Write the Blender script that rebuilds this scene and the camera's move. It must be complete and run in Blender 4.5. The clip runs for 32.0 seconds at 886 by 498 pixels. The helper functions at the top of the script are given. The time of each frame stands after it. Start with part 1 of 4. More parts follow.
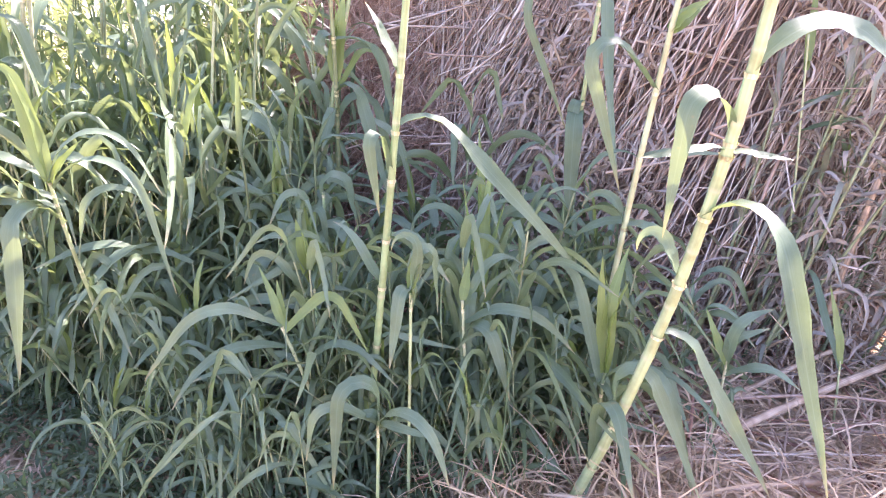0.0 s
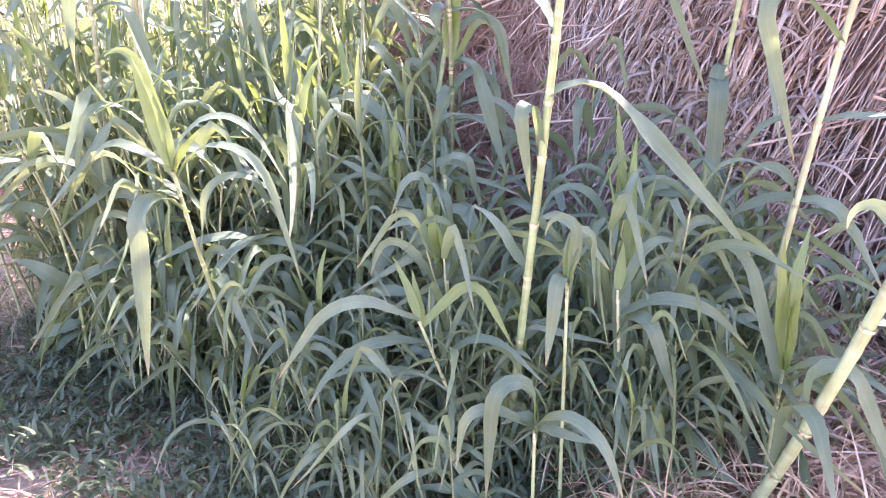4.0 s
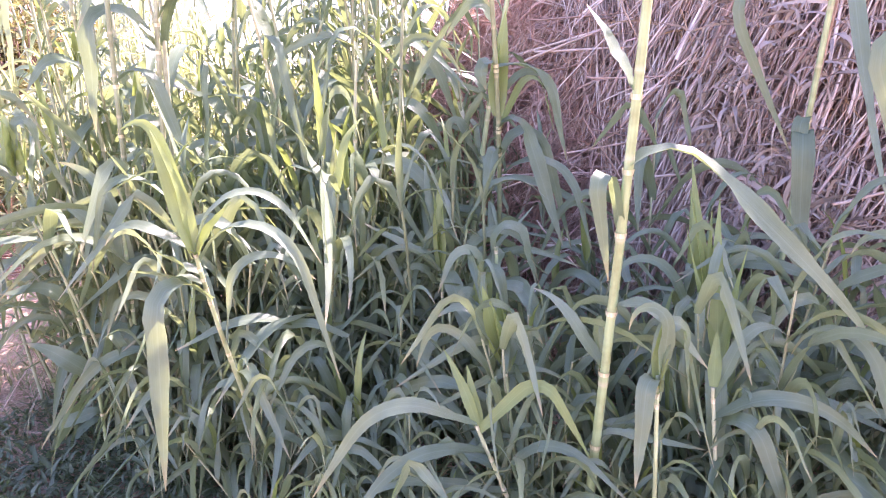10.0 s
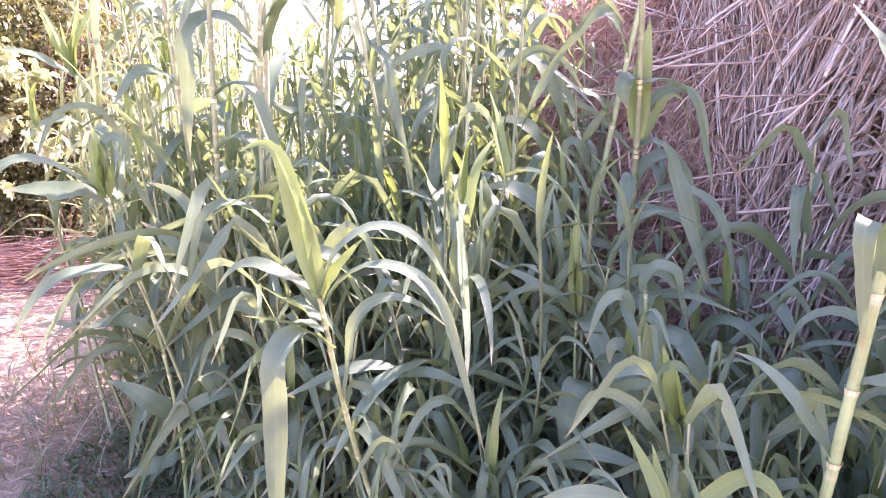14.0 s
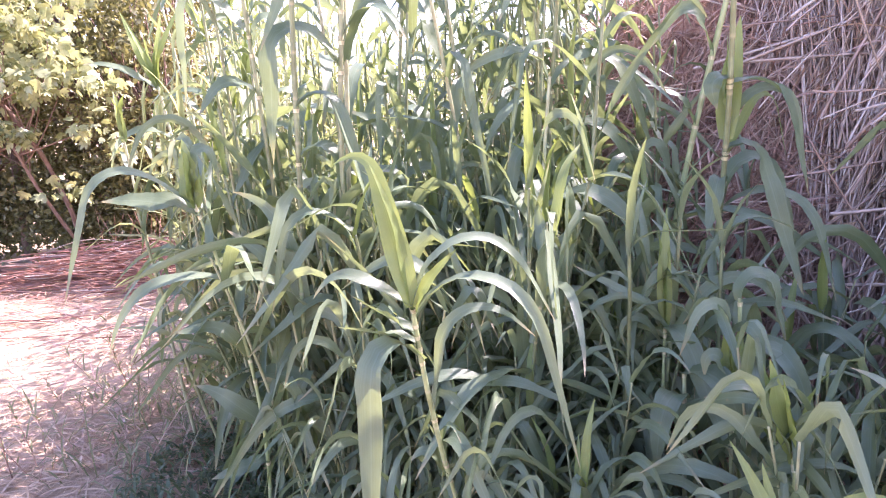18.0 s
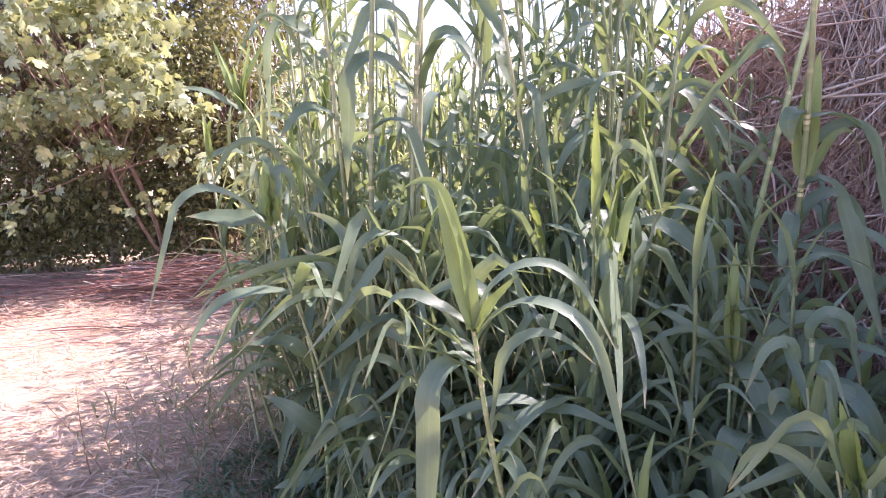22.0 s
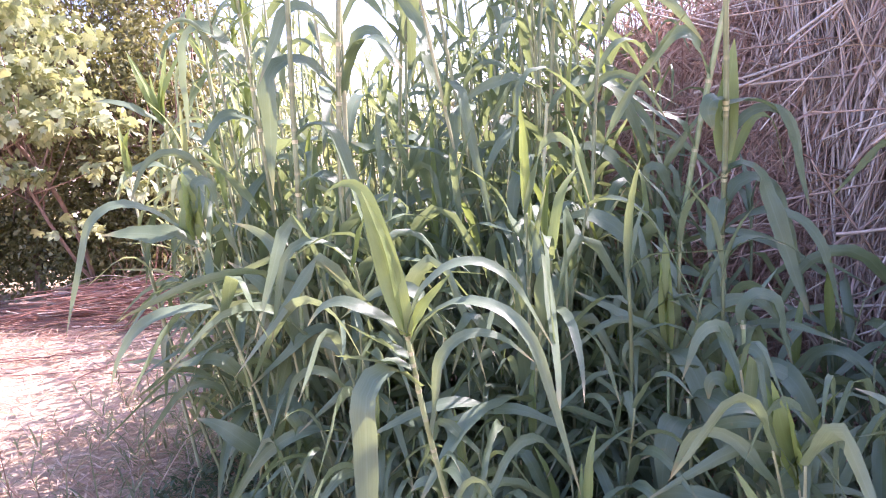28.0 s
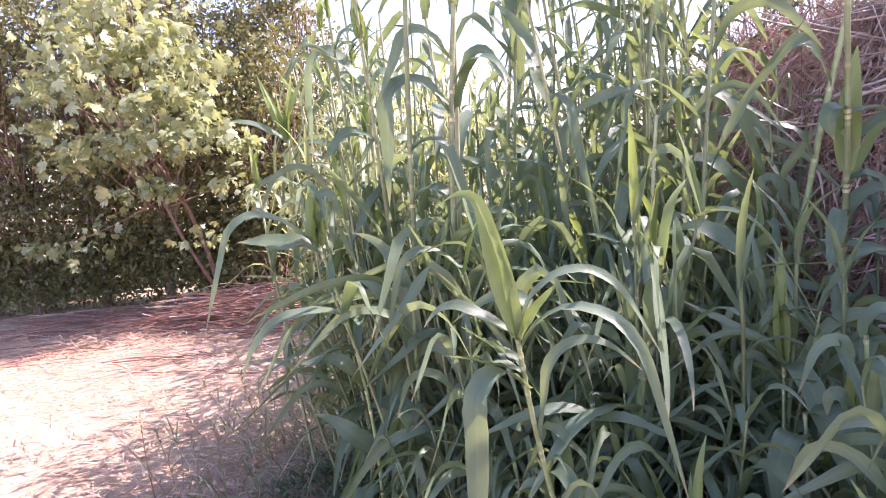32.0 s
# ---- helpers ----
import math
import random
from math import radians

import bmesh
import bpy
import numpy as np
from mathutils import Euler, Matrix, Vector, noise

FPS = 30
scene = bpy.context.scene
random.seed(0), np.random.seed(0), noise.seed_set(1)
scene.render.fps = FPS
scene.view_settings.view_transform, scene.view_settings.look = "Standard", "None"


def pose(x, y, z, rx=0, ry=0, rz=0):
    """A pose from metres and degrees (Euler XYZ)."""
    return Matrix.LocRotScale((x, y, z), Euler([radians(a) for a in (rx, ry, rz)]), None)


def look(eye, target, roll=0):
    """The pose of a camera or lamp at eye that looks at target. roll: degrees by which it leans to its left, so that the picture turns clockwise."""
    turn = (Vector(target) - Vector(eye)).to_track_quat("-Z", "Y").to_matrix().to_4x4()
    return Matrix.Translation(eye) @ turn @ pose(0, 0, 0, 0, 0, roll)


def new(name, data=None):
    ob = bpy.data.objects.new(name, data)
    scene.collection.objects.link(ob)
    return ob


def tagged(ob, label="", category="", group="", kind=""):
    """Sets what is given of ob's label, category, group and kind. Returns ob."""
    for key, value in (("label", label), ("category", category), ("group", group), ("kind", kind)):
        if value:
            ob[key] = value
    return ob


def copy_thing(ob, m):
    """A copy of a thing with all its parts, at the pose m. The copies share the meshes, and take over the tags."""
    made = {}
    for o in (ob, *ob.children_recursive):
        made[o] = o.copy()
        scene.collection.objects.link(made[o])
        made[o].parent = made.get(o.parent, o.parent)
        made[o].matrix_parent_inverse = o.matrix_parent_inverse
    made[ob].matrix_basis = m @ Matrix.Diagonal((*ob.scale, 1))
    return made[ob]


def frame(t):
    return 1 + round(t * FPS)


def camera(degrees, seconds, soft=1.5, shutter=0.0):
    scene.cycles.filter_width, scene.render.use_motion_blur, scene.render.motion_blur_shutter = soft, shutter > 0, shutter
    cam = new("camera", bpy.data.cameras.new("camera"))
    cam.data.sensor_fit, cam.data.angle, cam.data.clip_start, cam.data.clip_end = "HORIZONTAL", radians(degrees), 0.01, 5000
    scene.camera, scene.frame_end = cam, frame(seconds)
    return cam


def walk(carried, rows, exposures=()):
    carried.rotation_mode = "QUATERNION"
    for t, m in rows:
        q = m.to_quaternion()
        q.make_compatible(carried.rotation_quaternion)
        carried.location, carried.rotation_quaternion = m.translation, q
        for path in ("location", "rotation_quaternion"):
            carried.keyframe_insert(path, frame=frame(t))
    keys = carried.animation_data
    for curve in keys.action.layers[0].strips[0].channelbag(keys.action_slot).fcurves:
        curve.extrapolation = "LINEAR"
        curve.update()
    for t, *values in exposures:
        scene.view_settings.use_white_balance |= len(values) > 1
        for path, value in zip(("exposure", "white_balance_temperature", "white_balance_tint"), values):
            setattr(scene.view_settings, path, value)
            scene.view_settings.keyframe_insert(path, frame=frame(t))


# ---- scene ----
cam = camera(66.3, 32.0, soft=1.05)
METRES, EYE, TILT, LEAN, TURN = 2.5, 1.4, -17.0, 0.0, 0.0
ROWS = [
    (0.0, 0.0, 0.0, 0.0, 0.0, 0.0, -0.0),
    (0.5, -0.0052, 0.0016, 0.0008, 0.11, -0.32, 0.24),
    (1.0, -0.0131, -0.0071, -0.0014, 1.55, -0.33, 0.4),
    (1.5, -0.0304, -0.0189, -0.0049, 2.78, -0.56, -0.42),
    (2.0, -0.0425, -0.0212, -0.0056, 3.78, -0.87, -0.08),
    (2.5, -0.06, -0.0267, -0.0152, 3.64, -0.12, 1.11),
    (3.0, -0.0713, -0.0021, -0.0105, 4.76, -0.61, 1.33),
    (3.5, -0.0845, 0.0434, -0.0049, 5.79, -0.85, 0.94),
    (5.5, -0.1391, 0.1074, 0.0015, 0.85, -2.28, 3.5),
    (6.0, -0.1824, 0.1372, 0.0073, -2.17, -3.2, 3.38),
    (6.5, -0.1631, 0.1456, 0.04, 1.59, 4.54, 4.81),
    (7.0, -0.1346, 0.1574, 0.042, 3.98, 5.58, 4.98),
    (7.5, -0.1278, 0.1725, 0.0388, 5.52, 3.9, 4.88),
    (8.0, -0.1246, 0.1679, 0.0374, 6.89, 3.57, 4.21),
    (8.5, -0.1229, 0.1693, 0.0365, 7.5, 2.79, 4.21),
    (9.0, -0.1219, 0.1682, 0.0363, 7.9, 3.04, 3.51),
    (9.5, -0.1249, 0.1694, 0.0348, 8.57, 2.85, 1.87),
    (10.0, -0.1261, 0.1675, 0.0371, 8.2, 3.24, 2.11),
    (10.5, -0.1316, 0.1783, 0.039, 6.74, 1.81, 1.89),
    (11.0, -0.1396, 0.1834, 0.0491, 10.18, 2.06, 1.99),
    (11.5, -0.1509, 0.1932, 0.0413, 10.54, -0.13, -0.51),
    (12.0, -0.206, 0.2195, 0.0518, 5.56, 2.33, 0.1),
    (12.5, -0.2759, 0.2421, 0.0659, 3.8, 3.18, 2.79),
    (13.0, -0.2928, 0.247, 0.0642, 6.1, 2.44, 2.51),
    (13.5, -0.2676, 0.2509, 0.0735, 7.04, 3.82, 2.72),
    (14.0, -0.2545, 0.2546, 0.074, 11.02, 4.56, 0.67),
    (14.5, -0.2598, 0.2547, 0.073, 12.62, 4.53, 0.65),
    (16.5, -0.283, 0.2657, 0.0744, 12.35, 2.81, -1.45),
    (17.0, -0.2886, 0.2619, 0.0787, 13.44, 3.45, -2.49),
    (17.5, -0.2948, 0.2582, 0.0837, 13.38, 4.41, -0.75),
    (18.0, -0.2875, 0.2518, 0.0869, 15.62, 4.35, 0.73),
    (18.5, -0.2845, 0.2482, 0.0962, 17.36, 7.46, 0.24),
    (19.0, -0.2832, 0.2473, 0.1035, 17.69, 9.34, 0.28),
    (19.5, -0.2811, 0.239, 0.1008, 17.58, 10.75, 0.15),
    (20.0, -0.2791, 0.2379, 0.089, 19.26, 8.75, -0.99),
    (20.5, -0.2819, 0.2426, 0.0841, 22.19, 6.85, -0.73),
    (21.0, -0.2828, 0.2463, 0.0885, 21.26, 7.77, -0.99),
    (21.5, -0.2908, 0.2403, 0.09, 21.83, 7.47, -1.61),
    (22.0, -0.2808, 0.238, 0.0818, 21.0, 6.6, -2.2),
    (22.5, -0.272, 0.2363, 0.076, 22.67, 5.68, -1.81),
    (23.0, -0.2896, 0.2408, 0.0778, 24.16, 6.34, -0.77),
    (23.5, -0.3179, 0.2462, 0.0784, 23.23, 6.19, 1.4),
    (24.0, -0.3325, 0.2503, 0.0822, 21.17, 6.32, 2.52),
    (24.5, -0.3331, 0.2643, 0.0865, 15.15, 5.19, 2.53),
    (25.0, -0.3297, 0.2681, 0.0932, 13.13, 6.37, 2.88),
    (25.5, -0.3077, 0.2635, 0.0878, 15.06, 6.15, 1.36),
    (26.0, -0.2712, 0.2617, 0.0803, 16.87, 5.92, 1.84),
    (26.5, -0.261, 0.2604, 0.0821, 17.74, 6.73, 1.58),
    (28.5, -0.2751, 0.2588, 0.0806, 16.63, 7.08, 1.65),
    (29.0, -0.2739, 0.2432, 0.0732, 19.21, 7.13, 1.14),
    (29.5, -0.2808, 0.2385, 0.0666, 20.95, 6.36, -0.32),
    (30.0, -0.2739, 0.2396, 0.0664, 20.21, 7.48, 0.48),
    (30.5, -0.2764, 0.2367, 0.0655, 20.55, 6.99, -0.27),
    (31.0, -0.2738, 0.2347, 0.0672, 21.99, 7.2, 0.36),
    (31.5, -0.2728, 0.2303, 0.0676, 24.13, 7.72, -0.27),
    (32.0, -0.2705, 0.2277, 0.0714, 25.22, 8.34, -0.15),
]
walk(cam, [(t, pose(0, 0, EYE, TILT, LEAN, TURN) @ pose(METRES * x, METRES * y, METRES * z, 90 + pitch, roll, yaw)) for t, x, y, z, yaw, pitch, roll in ROWS],
     [(0.0, 2.58, 6250, 42), (1.5, 2.70, 6250, 47), (3.5, 2.74, 6200, 51), (6.0, 2.84, 6250, 56), (8.0, 2.66, 6250, 59), (13.5, 2.62, 6250, 60), (17.0, 2.50, 6250, 54), (19.0, 2.00, 6100, 49), (20.0, 1.72, 6100, 48), (22.0, 1.68, 6100, 47), (24.0, 1.74, 6050, 48), (25.5, 2.02, 6000, 50), (27.0, 2.04, 6000, 50), (30.0, 1.96, 6050, 48), (32.0, 1.68, 6150, 45)])


# ---- light ----
SUN_AZ, SUN_EL = 52.0, 47.0      # degrees clockwise from +y, and above the horizon
world = bpy.data.worlds.new("sky")
scene.world = world
world.use_nodes = True
wn = world.node_tree
sky = wn.nodes.new("ShaderNodeTexSky")
sky.sky_type = "NISHITA"
sky.sun_disc = False
sky.sun_elevation = radians(SUN_EL)
sky.sun_rotation = radians(SUN_AZ)
wn.links.new(sky.outputs[0], wn.nodes["Background"].inputs[0])
wn.nodes["Background"].inputs[1].default_value = 0.15
sun_data = bpy.data.lights.new("sun", "SUN")
sun_data.energy = 5.0
sun_data.angle = radians(0.6)
sun_data.color = (1.0, 0.94, 0.84)
sun = new("sun", sun_data)
sun_from = Vector((math.sin(radians(SUN_AZ)) * math.cos(radians(SUN_EL)), math.cos(radians(SUN_AZ)) * math.cos(radians(SUN_EL)), math.sin(radians(SUN_EL))))
sun.matrix_world = look(sun_from * 40, (0, 0, 0))


# ---- materials ----
def shader(name):
    m = bpy.data.materials.new(name)
    m.use_nodes = True
    t = m.node_tree
    return m, t, t.nodes["Principled BSDF"], t.nodes["Material Output"]


def ramp(t, source, stops):
    r = t.nodes.new("ShaderNodeValToRGB")
    while len(r.color_ramp.elements) < len(stops):
        r.color_ramp.elements.new(0.5)
    for e, (p, c) in zip(r.color_ramp.elements, stops):
        e.position, e.color = p, (*c, 1)
    t.links.new(source, r.inputs[0])
    return r.outputs[0]


def noise_of(t, scale, vector=None, detail=3.0, rough=0.55):
    n = t.nodes.new("ShaderNodeTexNoise")
    n.inputs["Scale"].default_value, n.inputs["Detail"].default_value, n.inputs["Roughness"].default_value = scale, detail, rough
    if vector is not None:
        t.links.new(vector, n.inputs["Vector"])
    return n.outputs["Fac"]


def mixed(t, fac, a, b, mode="MIX"):
    m = t.nodes.new("ShaderNodeMix")
    m.data_type, m.blend_type = "RGBA", mode
    for socket, v in ((m.inputs[0], fac), (m.inputs[6], a), (m.inputs[7], b)):
        if isinstance(v, (int, float)):
            socket.default_value = v
        elif isinstance(v, tuple):
            socket.default_value = (*v, 1)
        else:
            t.links.new(v, socket)
    return m.outputs[2]


def stretched(t, sx, sy, sz, which="UV"):
    c = t.nodes.new("ShaderNodeTexCoord")
    m = t.nodes.new("ShaderNodeMapping")
    m.inputs["Scale"].default_value = (sx, sy, sz)
    t.links.new(c.outputs[which], m.inputs[0])
    return m.outputs[0]


def bump(t, height, bsdf, strength, distance=0.002):
    b = t.nodes.new("ShaderNodeBump")
    b.inputs["Strength"].default_value, b.inputs["Distance"].default_value = strength, distance
    t.links.new(height, b.inputs["Height"])
    t.links.new(b.outputs[0], bsdf.inputs["Normal"])


def blade_material(name, low, high, through_colour, share, island=False, rough=0.42, dry=0.0):
    """A thin green blade: parallel veins, mottling, and light that passes through."""
    m, t, b, out = shader(name)
    if island:
        who = t.nodes.new("ShaderNodeNewGeometry").outputs["Random Per Island"]
    else:
        who = t.nodes.new("ShaderNodeObjectInfo").outputs["Random"]
    base = ramp(t, who, [(0.0, low), (1.0, high)])
    veins = noise_of(t, 1.0, stretched(t, 60, 1.2, 1), 2.0)
    spots = noise_of(t, 9.0, stretched(t, 1, 1, 1, "Object"), 4.0)
    c = mixed(t, 0.32, base, ramp(t, veins, [(0.3, tuple(v * 0.55 for v in low)), (0.7, tuple(min(1, v * 1.25) for v in high))]))
    c = mixed(t, ramp(t, spots, [(0.35, (0, 0, 0)), (0.8, (0.5, 0.5, 0.5))]), c, tuple(min(1, v * 1.25 + 0.012) for v in high))
    if not island:
        across = t.nodes.new("ShaderNodeSeparateXYZ")
        t.links.new(stretched(t, 1, 1, 1), across.inputs[0])
        c = mixed(t, ramp(t, across.outputs[0], [(0.45, (0, 0, 0)), (0.485, (0.2, 0.2, 0.2)), (0.515, (0.2, 0.2, 0.2)), (0.55, (0, 0, 0))]), c, tuple(min(1, v * 1.5 + 0.04) for v in high))
        rust = noise_of(t, 38.0, stretched(t, 1, 1, 1, "Object"), 2.0)
        c = mixed(t, ramp(t, rust, [(0.70, (0, 0, 0)), (0.76, (0.45, 0.45, 0.45))]), c, (0.30, 0.24, 0.12))
    if dry:
        tip = t.nodes.new("ShaderNodeSeparateXYZ")
        t.links.new(stretched(t, 1, 1, 1), tip.inputs[0])
        c = mixed(t, ramp(t, tip.outputs[1], [(0.86, (0, 0, 0)), (1.0, (dry, dry, dry))]), c, (0.42, 0.33, 0.17))
    t.links.new(c, b.inputs["Base Color"])
    b.inputs["Roughness"].default_value = rough
    bump(t, veins, b, 0.3, 0.002)
    tr = t.nodes.new("ShaderNodeBsdfTranslucent")
    tint = mixed(t, 0.5, c, through_colour)
    t.links.new(tint, tr.inputs[0])
    mix = t.nodes.new("ShaderNodeMixShader")
    mix.inputs[0].default_value = share
    t.links.new(b.outputs[0], mix.inputs[1])
    t.links.new(tr.outputs[0], mix.inputs[2])
    t.links.new(mix.outputs[0], out.inputs[0])
    return m


def stem_material(name, stops, rough=0.5, island=False, length=0.35, ring=None, dark=(0.55, 0.5, 0.45)):
    """A smooth stem with long streaks and blotches."""
    m, t, b, out = shader(name)
    if island:
        who = t.nodes.new("ShaderNodeNewGeometry").outputs["Random Per Island"]
    else:
        who = t.nodes.new("ShaderNodeObjectInfo").outputs["Random"]
    base = ramp(t, who, stops)
    streak = noise_of(t, 1.0, stretched(t, 14, length, 1), 3.0)
    blot = noise_of(t, 14.0, stretched(t, 1, 1, 1, "Object"), 4.0)
    c = mixed(t, 1.0, base, ramp(t, streak, [(0.25, dark), (0.7, (1.15, 1.15, 1.1))]), "MULTIPLY")
    c = mixed(t, 1.0, c, ramp(t, blot, [(0.3, (0.7, 0.64, 0.56)), (0.6, (1.05, 1.05, 1.05))]), "MULTIPLY")
    if ring:
        at = t.nodes.new("ShaderNodeSeparateXYZ")
        t.links.new(stretched(t, 1, 1, 1), at.inputs[0])
        fr = t.nodes.new("ShaderNodeMath")
        fr.operation = "FRACT"
        t.links.new(at.outputs[1], fr.inputs[0])
        c = mixed(t, ramp(t, fr.outputs[0], [(0.0, (0.8, 0.8, 0.8)), (0.03, (0.6, 0.6, 0.6)), (0.08, (0, 0, 0)), (0.96, (0, 0, 0)), (1.0, (0.5, 0.5, 0.5))]), c, ring)
    t.links.new(c, b.inputs["Base Color"])
    b.inputs["Roughness"].default_value = rough
    bump(t, streak, b, 0.4, 0.002)
    return m


LEAF = blade_material("reed leaf", (0.07, 0.12, 0.066), (0.178, 0.242, 0.142), (0.42, 0.50, 0.10), 0.32, dry=0.8)
YOUNG = blade_material("young reed leaf", (0.15, 0.215, 0.062), (0.23, 0.295, 0.095), (0.42, 0.52, 0.06), 0.36)
# The reed leaf again, paler and yellower: sunshine put into its colour.
LEAF_SUNLIT = blade_material("sunlit-toned reed leaf", (0.19, 0.24, 0.11), (0.33, 0.37, 0.19), (0.58, 0.62, 0.16), 0.46, island=True)
LEAF_BACK = blade_material("shaded reed leaf", (0.07, 0.12, 0.066), (0.178, 0.242, 0.142), (0.42, 0.50, 0.10), 0.30, island=True)
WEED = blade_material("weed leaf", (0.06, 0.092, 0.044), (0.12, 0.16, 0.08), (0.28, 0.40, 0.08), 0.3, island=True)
GRASS = blade_material("grass blade", (0.10, 0.125, 0.05), (0.30, 0.29, 0.14), (0.36, 0.40, 0.10), 0.3, island=True)
STALK = stem_material("green stalk", [(0.0, (0.29, 0.38, 0.18)), (0.6, (0.40, 0.46, 0.25)), (1.0, (0.48, 0.50, 0.30))], 0.42, dark=(0.88, 0.88, 0.80), ring=(0.46, 0.44, 0.26))
STEM = stem_material("slender green stem", [(0.0, (0.15, 0.20, 0.10)), (1.0, (0.34, 0.37, 0.20))], 0.5, island=True, dark=(0.75, 0.75, 0.66))
DEAD = stem_material("dead cane", [(0.0, (0.46, 0.32, 0.25)), (0.45, (0.64, 0.52, 0.43)), (0.8, (0.80, 0.70, 0.60)), (1.0, (0.56, 0.35, 0.25))], 0.5, ring=(0.22, 0.14, 0.09))
DEAD_MANY = stem_material("dead canes", [(0.0, (0.44, 0.30, 0.22)), (0.3, (0.63, 0.49, 0.40)), (0.7, (0.80, 0.68, 0.58)), (0.93, (0.87, 0.80, 0.71)), (1.0, (0.66, 0.45, 0.32))], 0.55, island=True)
STRAW = blade_material("dry straw", (0.40, 0.26, 0.14), (0.64, 0.47, 0.29), (0.55, 0.40, 0.22), 0.2, island=True, rough=0.6)
BARK = stem_material("bark", [(0.0, (0.24, 0.16, 0.13)), (1.0, (0.33, 0.23, 0.18))], 0.85)
RED = stem_material("reddish dead cane", [(0.0, (0.25, 0.115, 0.085)), (0.5, (0.37, 0.19, 0.14)), (1.0, (0.48, 0.29, 0.22))], 0.55, ring=(0.24, 0.13, 0.08))
RED_MANY = stem_material("reddish thin canes", [(0.0, (0.42, 0.24, 0.17)), (0.5, (0.60, 0.40, 0.31)), (1.0, (0.74, 0.60, 0.50))], 0.55, island=True)
MULCH = blade_material("brown mulch", (0.24, 0.145, 0.09), (0.68, 0.51, 0.34), (0.40, 0.28, 0.16), 0.15, island=True, rough=0.7)
DULL = blade_material("withered leaf", (0.20, 0.145, 0.105), (0.52, 0.44, 0.35), (0.42, 0.34, 0.22), 0.2, island=True, rough=0.7)
RUST = blade_material("rusty straw", (0.42, 0.24, 0.16), (0.70, 0.50, 0.38), (0.50, 0.30, 0.18), 0.2, island=True, rough=0.65)
SHEATH = stem_material("sheathed reed stalk", [(0.0, (0.18, 0.235, 0.12)), (0.6, (0.29, 0.33, 0.18)), (1.0, (0.40, 0.42, 0.25))], 0.48, dark=(0.74, 0.74, 0.64), ring=(0.38, 0.36, 0.20))
COLLAR = stem_material("leaf collar", [(0.0, (0.56, 0.56, 0.34)), (1.0, (0.68, 0.66, 0.44))], 0.5)
FALLEN = stem_material("broken cane", [(0.0, (0.50, 0.36, 0.24)), (1.0, (0.62, 0.46, 0.34))], 0.5, ring=(0.30, 0.19, 0.12))
FIG = blade_material("fig leaf", (0.09, 0.12, 0.045), (0.42, 0.46, 0.25), (0.60, 0.62, 0.15), 0.30, island=True, rough=0.22)
WEAK = blade_material("withering reed leaf", (0.17, 0.185, 0.12), (0.40, 0.39, 0.29), (0.48, 0.48, 0.24), 0.3, island=True)
SHRUB = blade_material("shrub leaf", (0.03, 0.04, 0.016), (0.24, 0.24, 0.10), (0.52, 0.48, 0.11), 0.26, island=True, rough=0.3)


def ground_material():
    m, t, b, out = shader("dry ground")
    v = stretched(t, 1, 1, 1, "Object")
    a, f, d = noise_of(t, 0.9, v, 5), noise_of(t, 22, v, 6, 0.7), noise_of(t, 160, v, 3)
    c = ramp(t, f, [(0.25, (0.22, 0.135, 0.075)), (0.5, (0.46, 0.325, 0.19)), (0.75, (0.60, 0.46, 0.295))])
    c = mixed(t, ramp(t, a, [(0.42, (0, 0, 0)), (0.62, (0.7, 0.7, 0.7))]), c, (0.30, 0.24, 0.14))
    c = mixed(t, 0.5, c, ramp(t, d, [(0.3, (0.30, 0.22, 0.15)), (0.7, (0.62, 0.48, 0.315))]))
    t.links.new(c, b.inputs["Base Color"])
    b.inputs["Roughness"].default_value = 0.95
    bump(t, f, b, 0.9, 0.02)
    return m


GROUND = ground_material()


def litter_material():
    m, t, b, out = shader("matted straw")
    v = stretched(t, 4, 1.5, 4, "Object")
    a, f = noise_of(t, 26, v, 5, 0.7), noise_of(t, 3, v, 4)
    c = ramp(t, a, [(0.3, (0.26, 0.18, 0.14)), (0.55, (0.44, 0.33, 0.27)), (0.8, (0.58, 0.47, 0.39))])
    c = mixed(t, ramp(t, f, [(0.4, (0, 0, 0)), (0.65, (0.6, 0.6, 0.6))]), c, (0.24, 0.12, 0.07))
    t.links.new(c, b.inputs["Base Color"])
    b.inputs["Roughness"].default_value = 0.9
    bump(t, a, b, 1.0, 0.03)
    return m


LITTER = litter_material()


# ---- building blocks ----
def mesh_of(name, verts, faces, material, uvs=None, smooth=True):
    me = bpy.data.meshes.new(name)
    me.from_pydata([tuple(v) for v in verts], [], faces)
    if uvs is not None:
        layer = me.uv_layers.new(name="UVMap")
        index = np.empty(len(me.loops), dtype=np.int32)
        me.loops.foreach_get("vertex_index", index)
        layer.data.foreach_set("uv", np.asarray(uvs, dtype=np.float32)[index].ravel())
    if smooth:
        me.polygons.foreach_set("use_smooth", np.ones(len(me.polygons), dtype=bool))
    me.materials.append(material)
    me.update()
    return me


def part(name, mesh, parent, label="", m=None):
    ob = new(name, mesh)
    ob.parent = parent
    if m is not None:
        ob.matrix_basis = m
    return tagged(ob, label)


def thing(name, label, category, group="", kind="", m=None):
    ob = new(name)
    ob.empty_display_size = 0.05
    if m is not None:
        ob.matrix_basis = m
    return tagged(ob, label, category, group, kind)


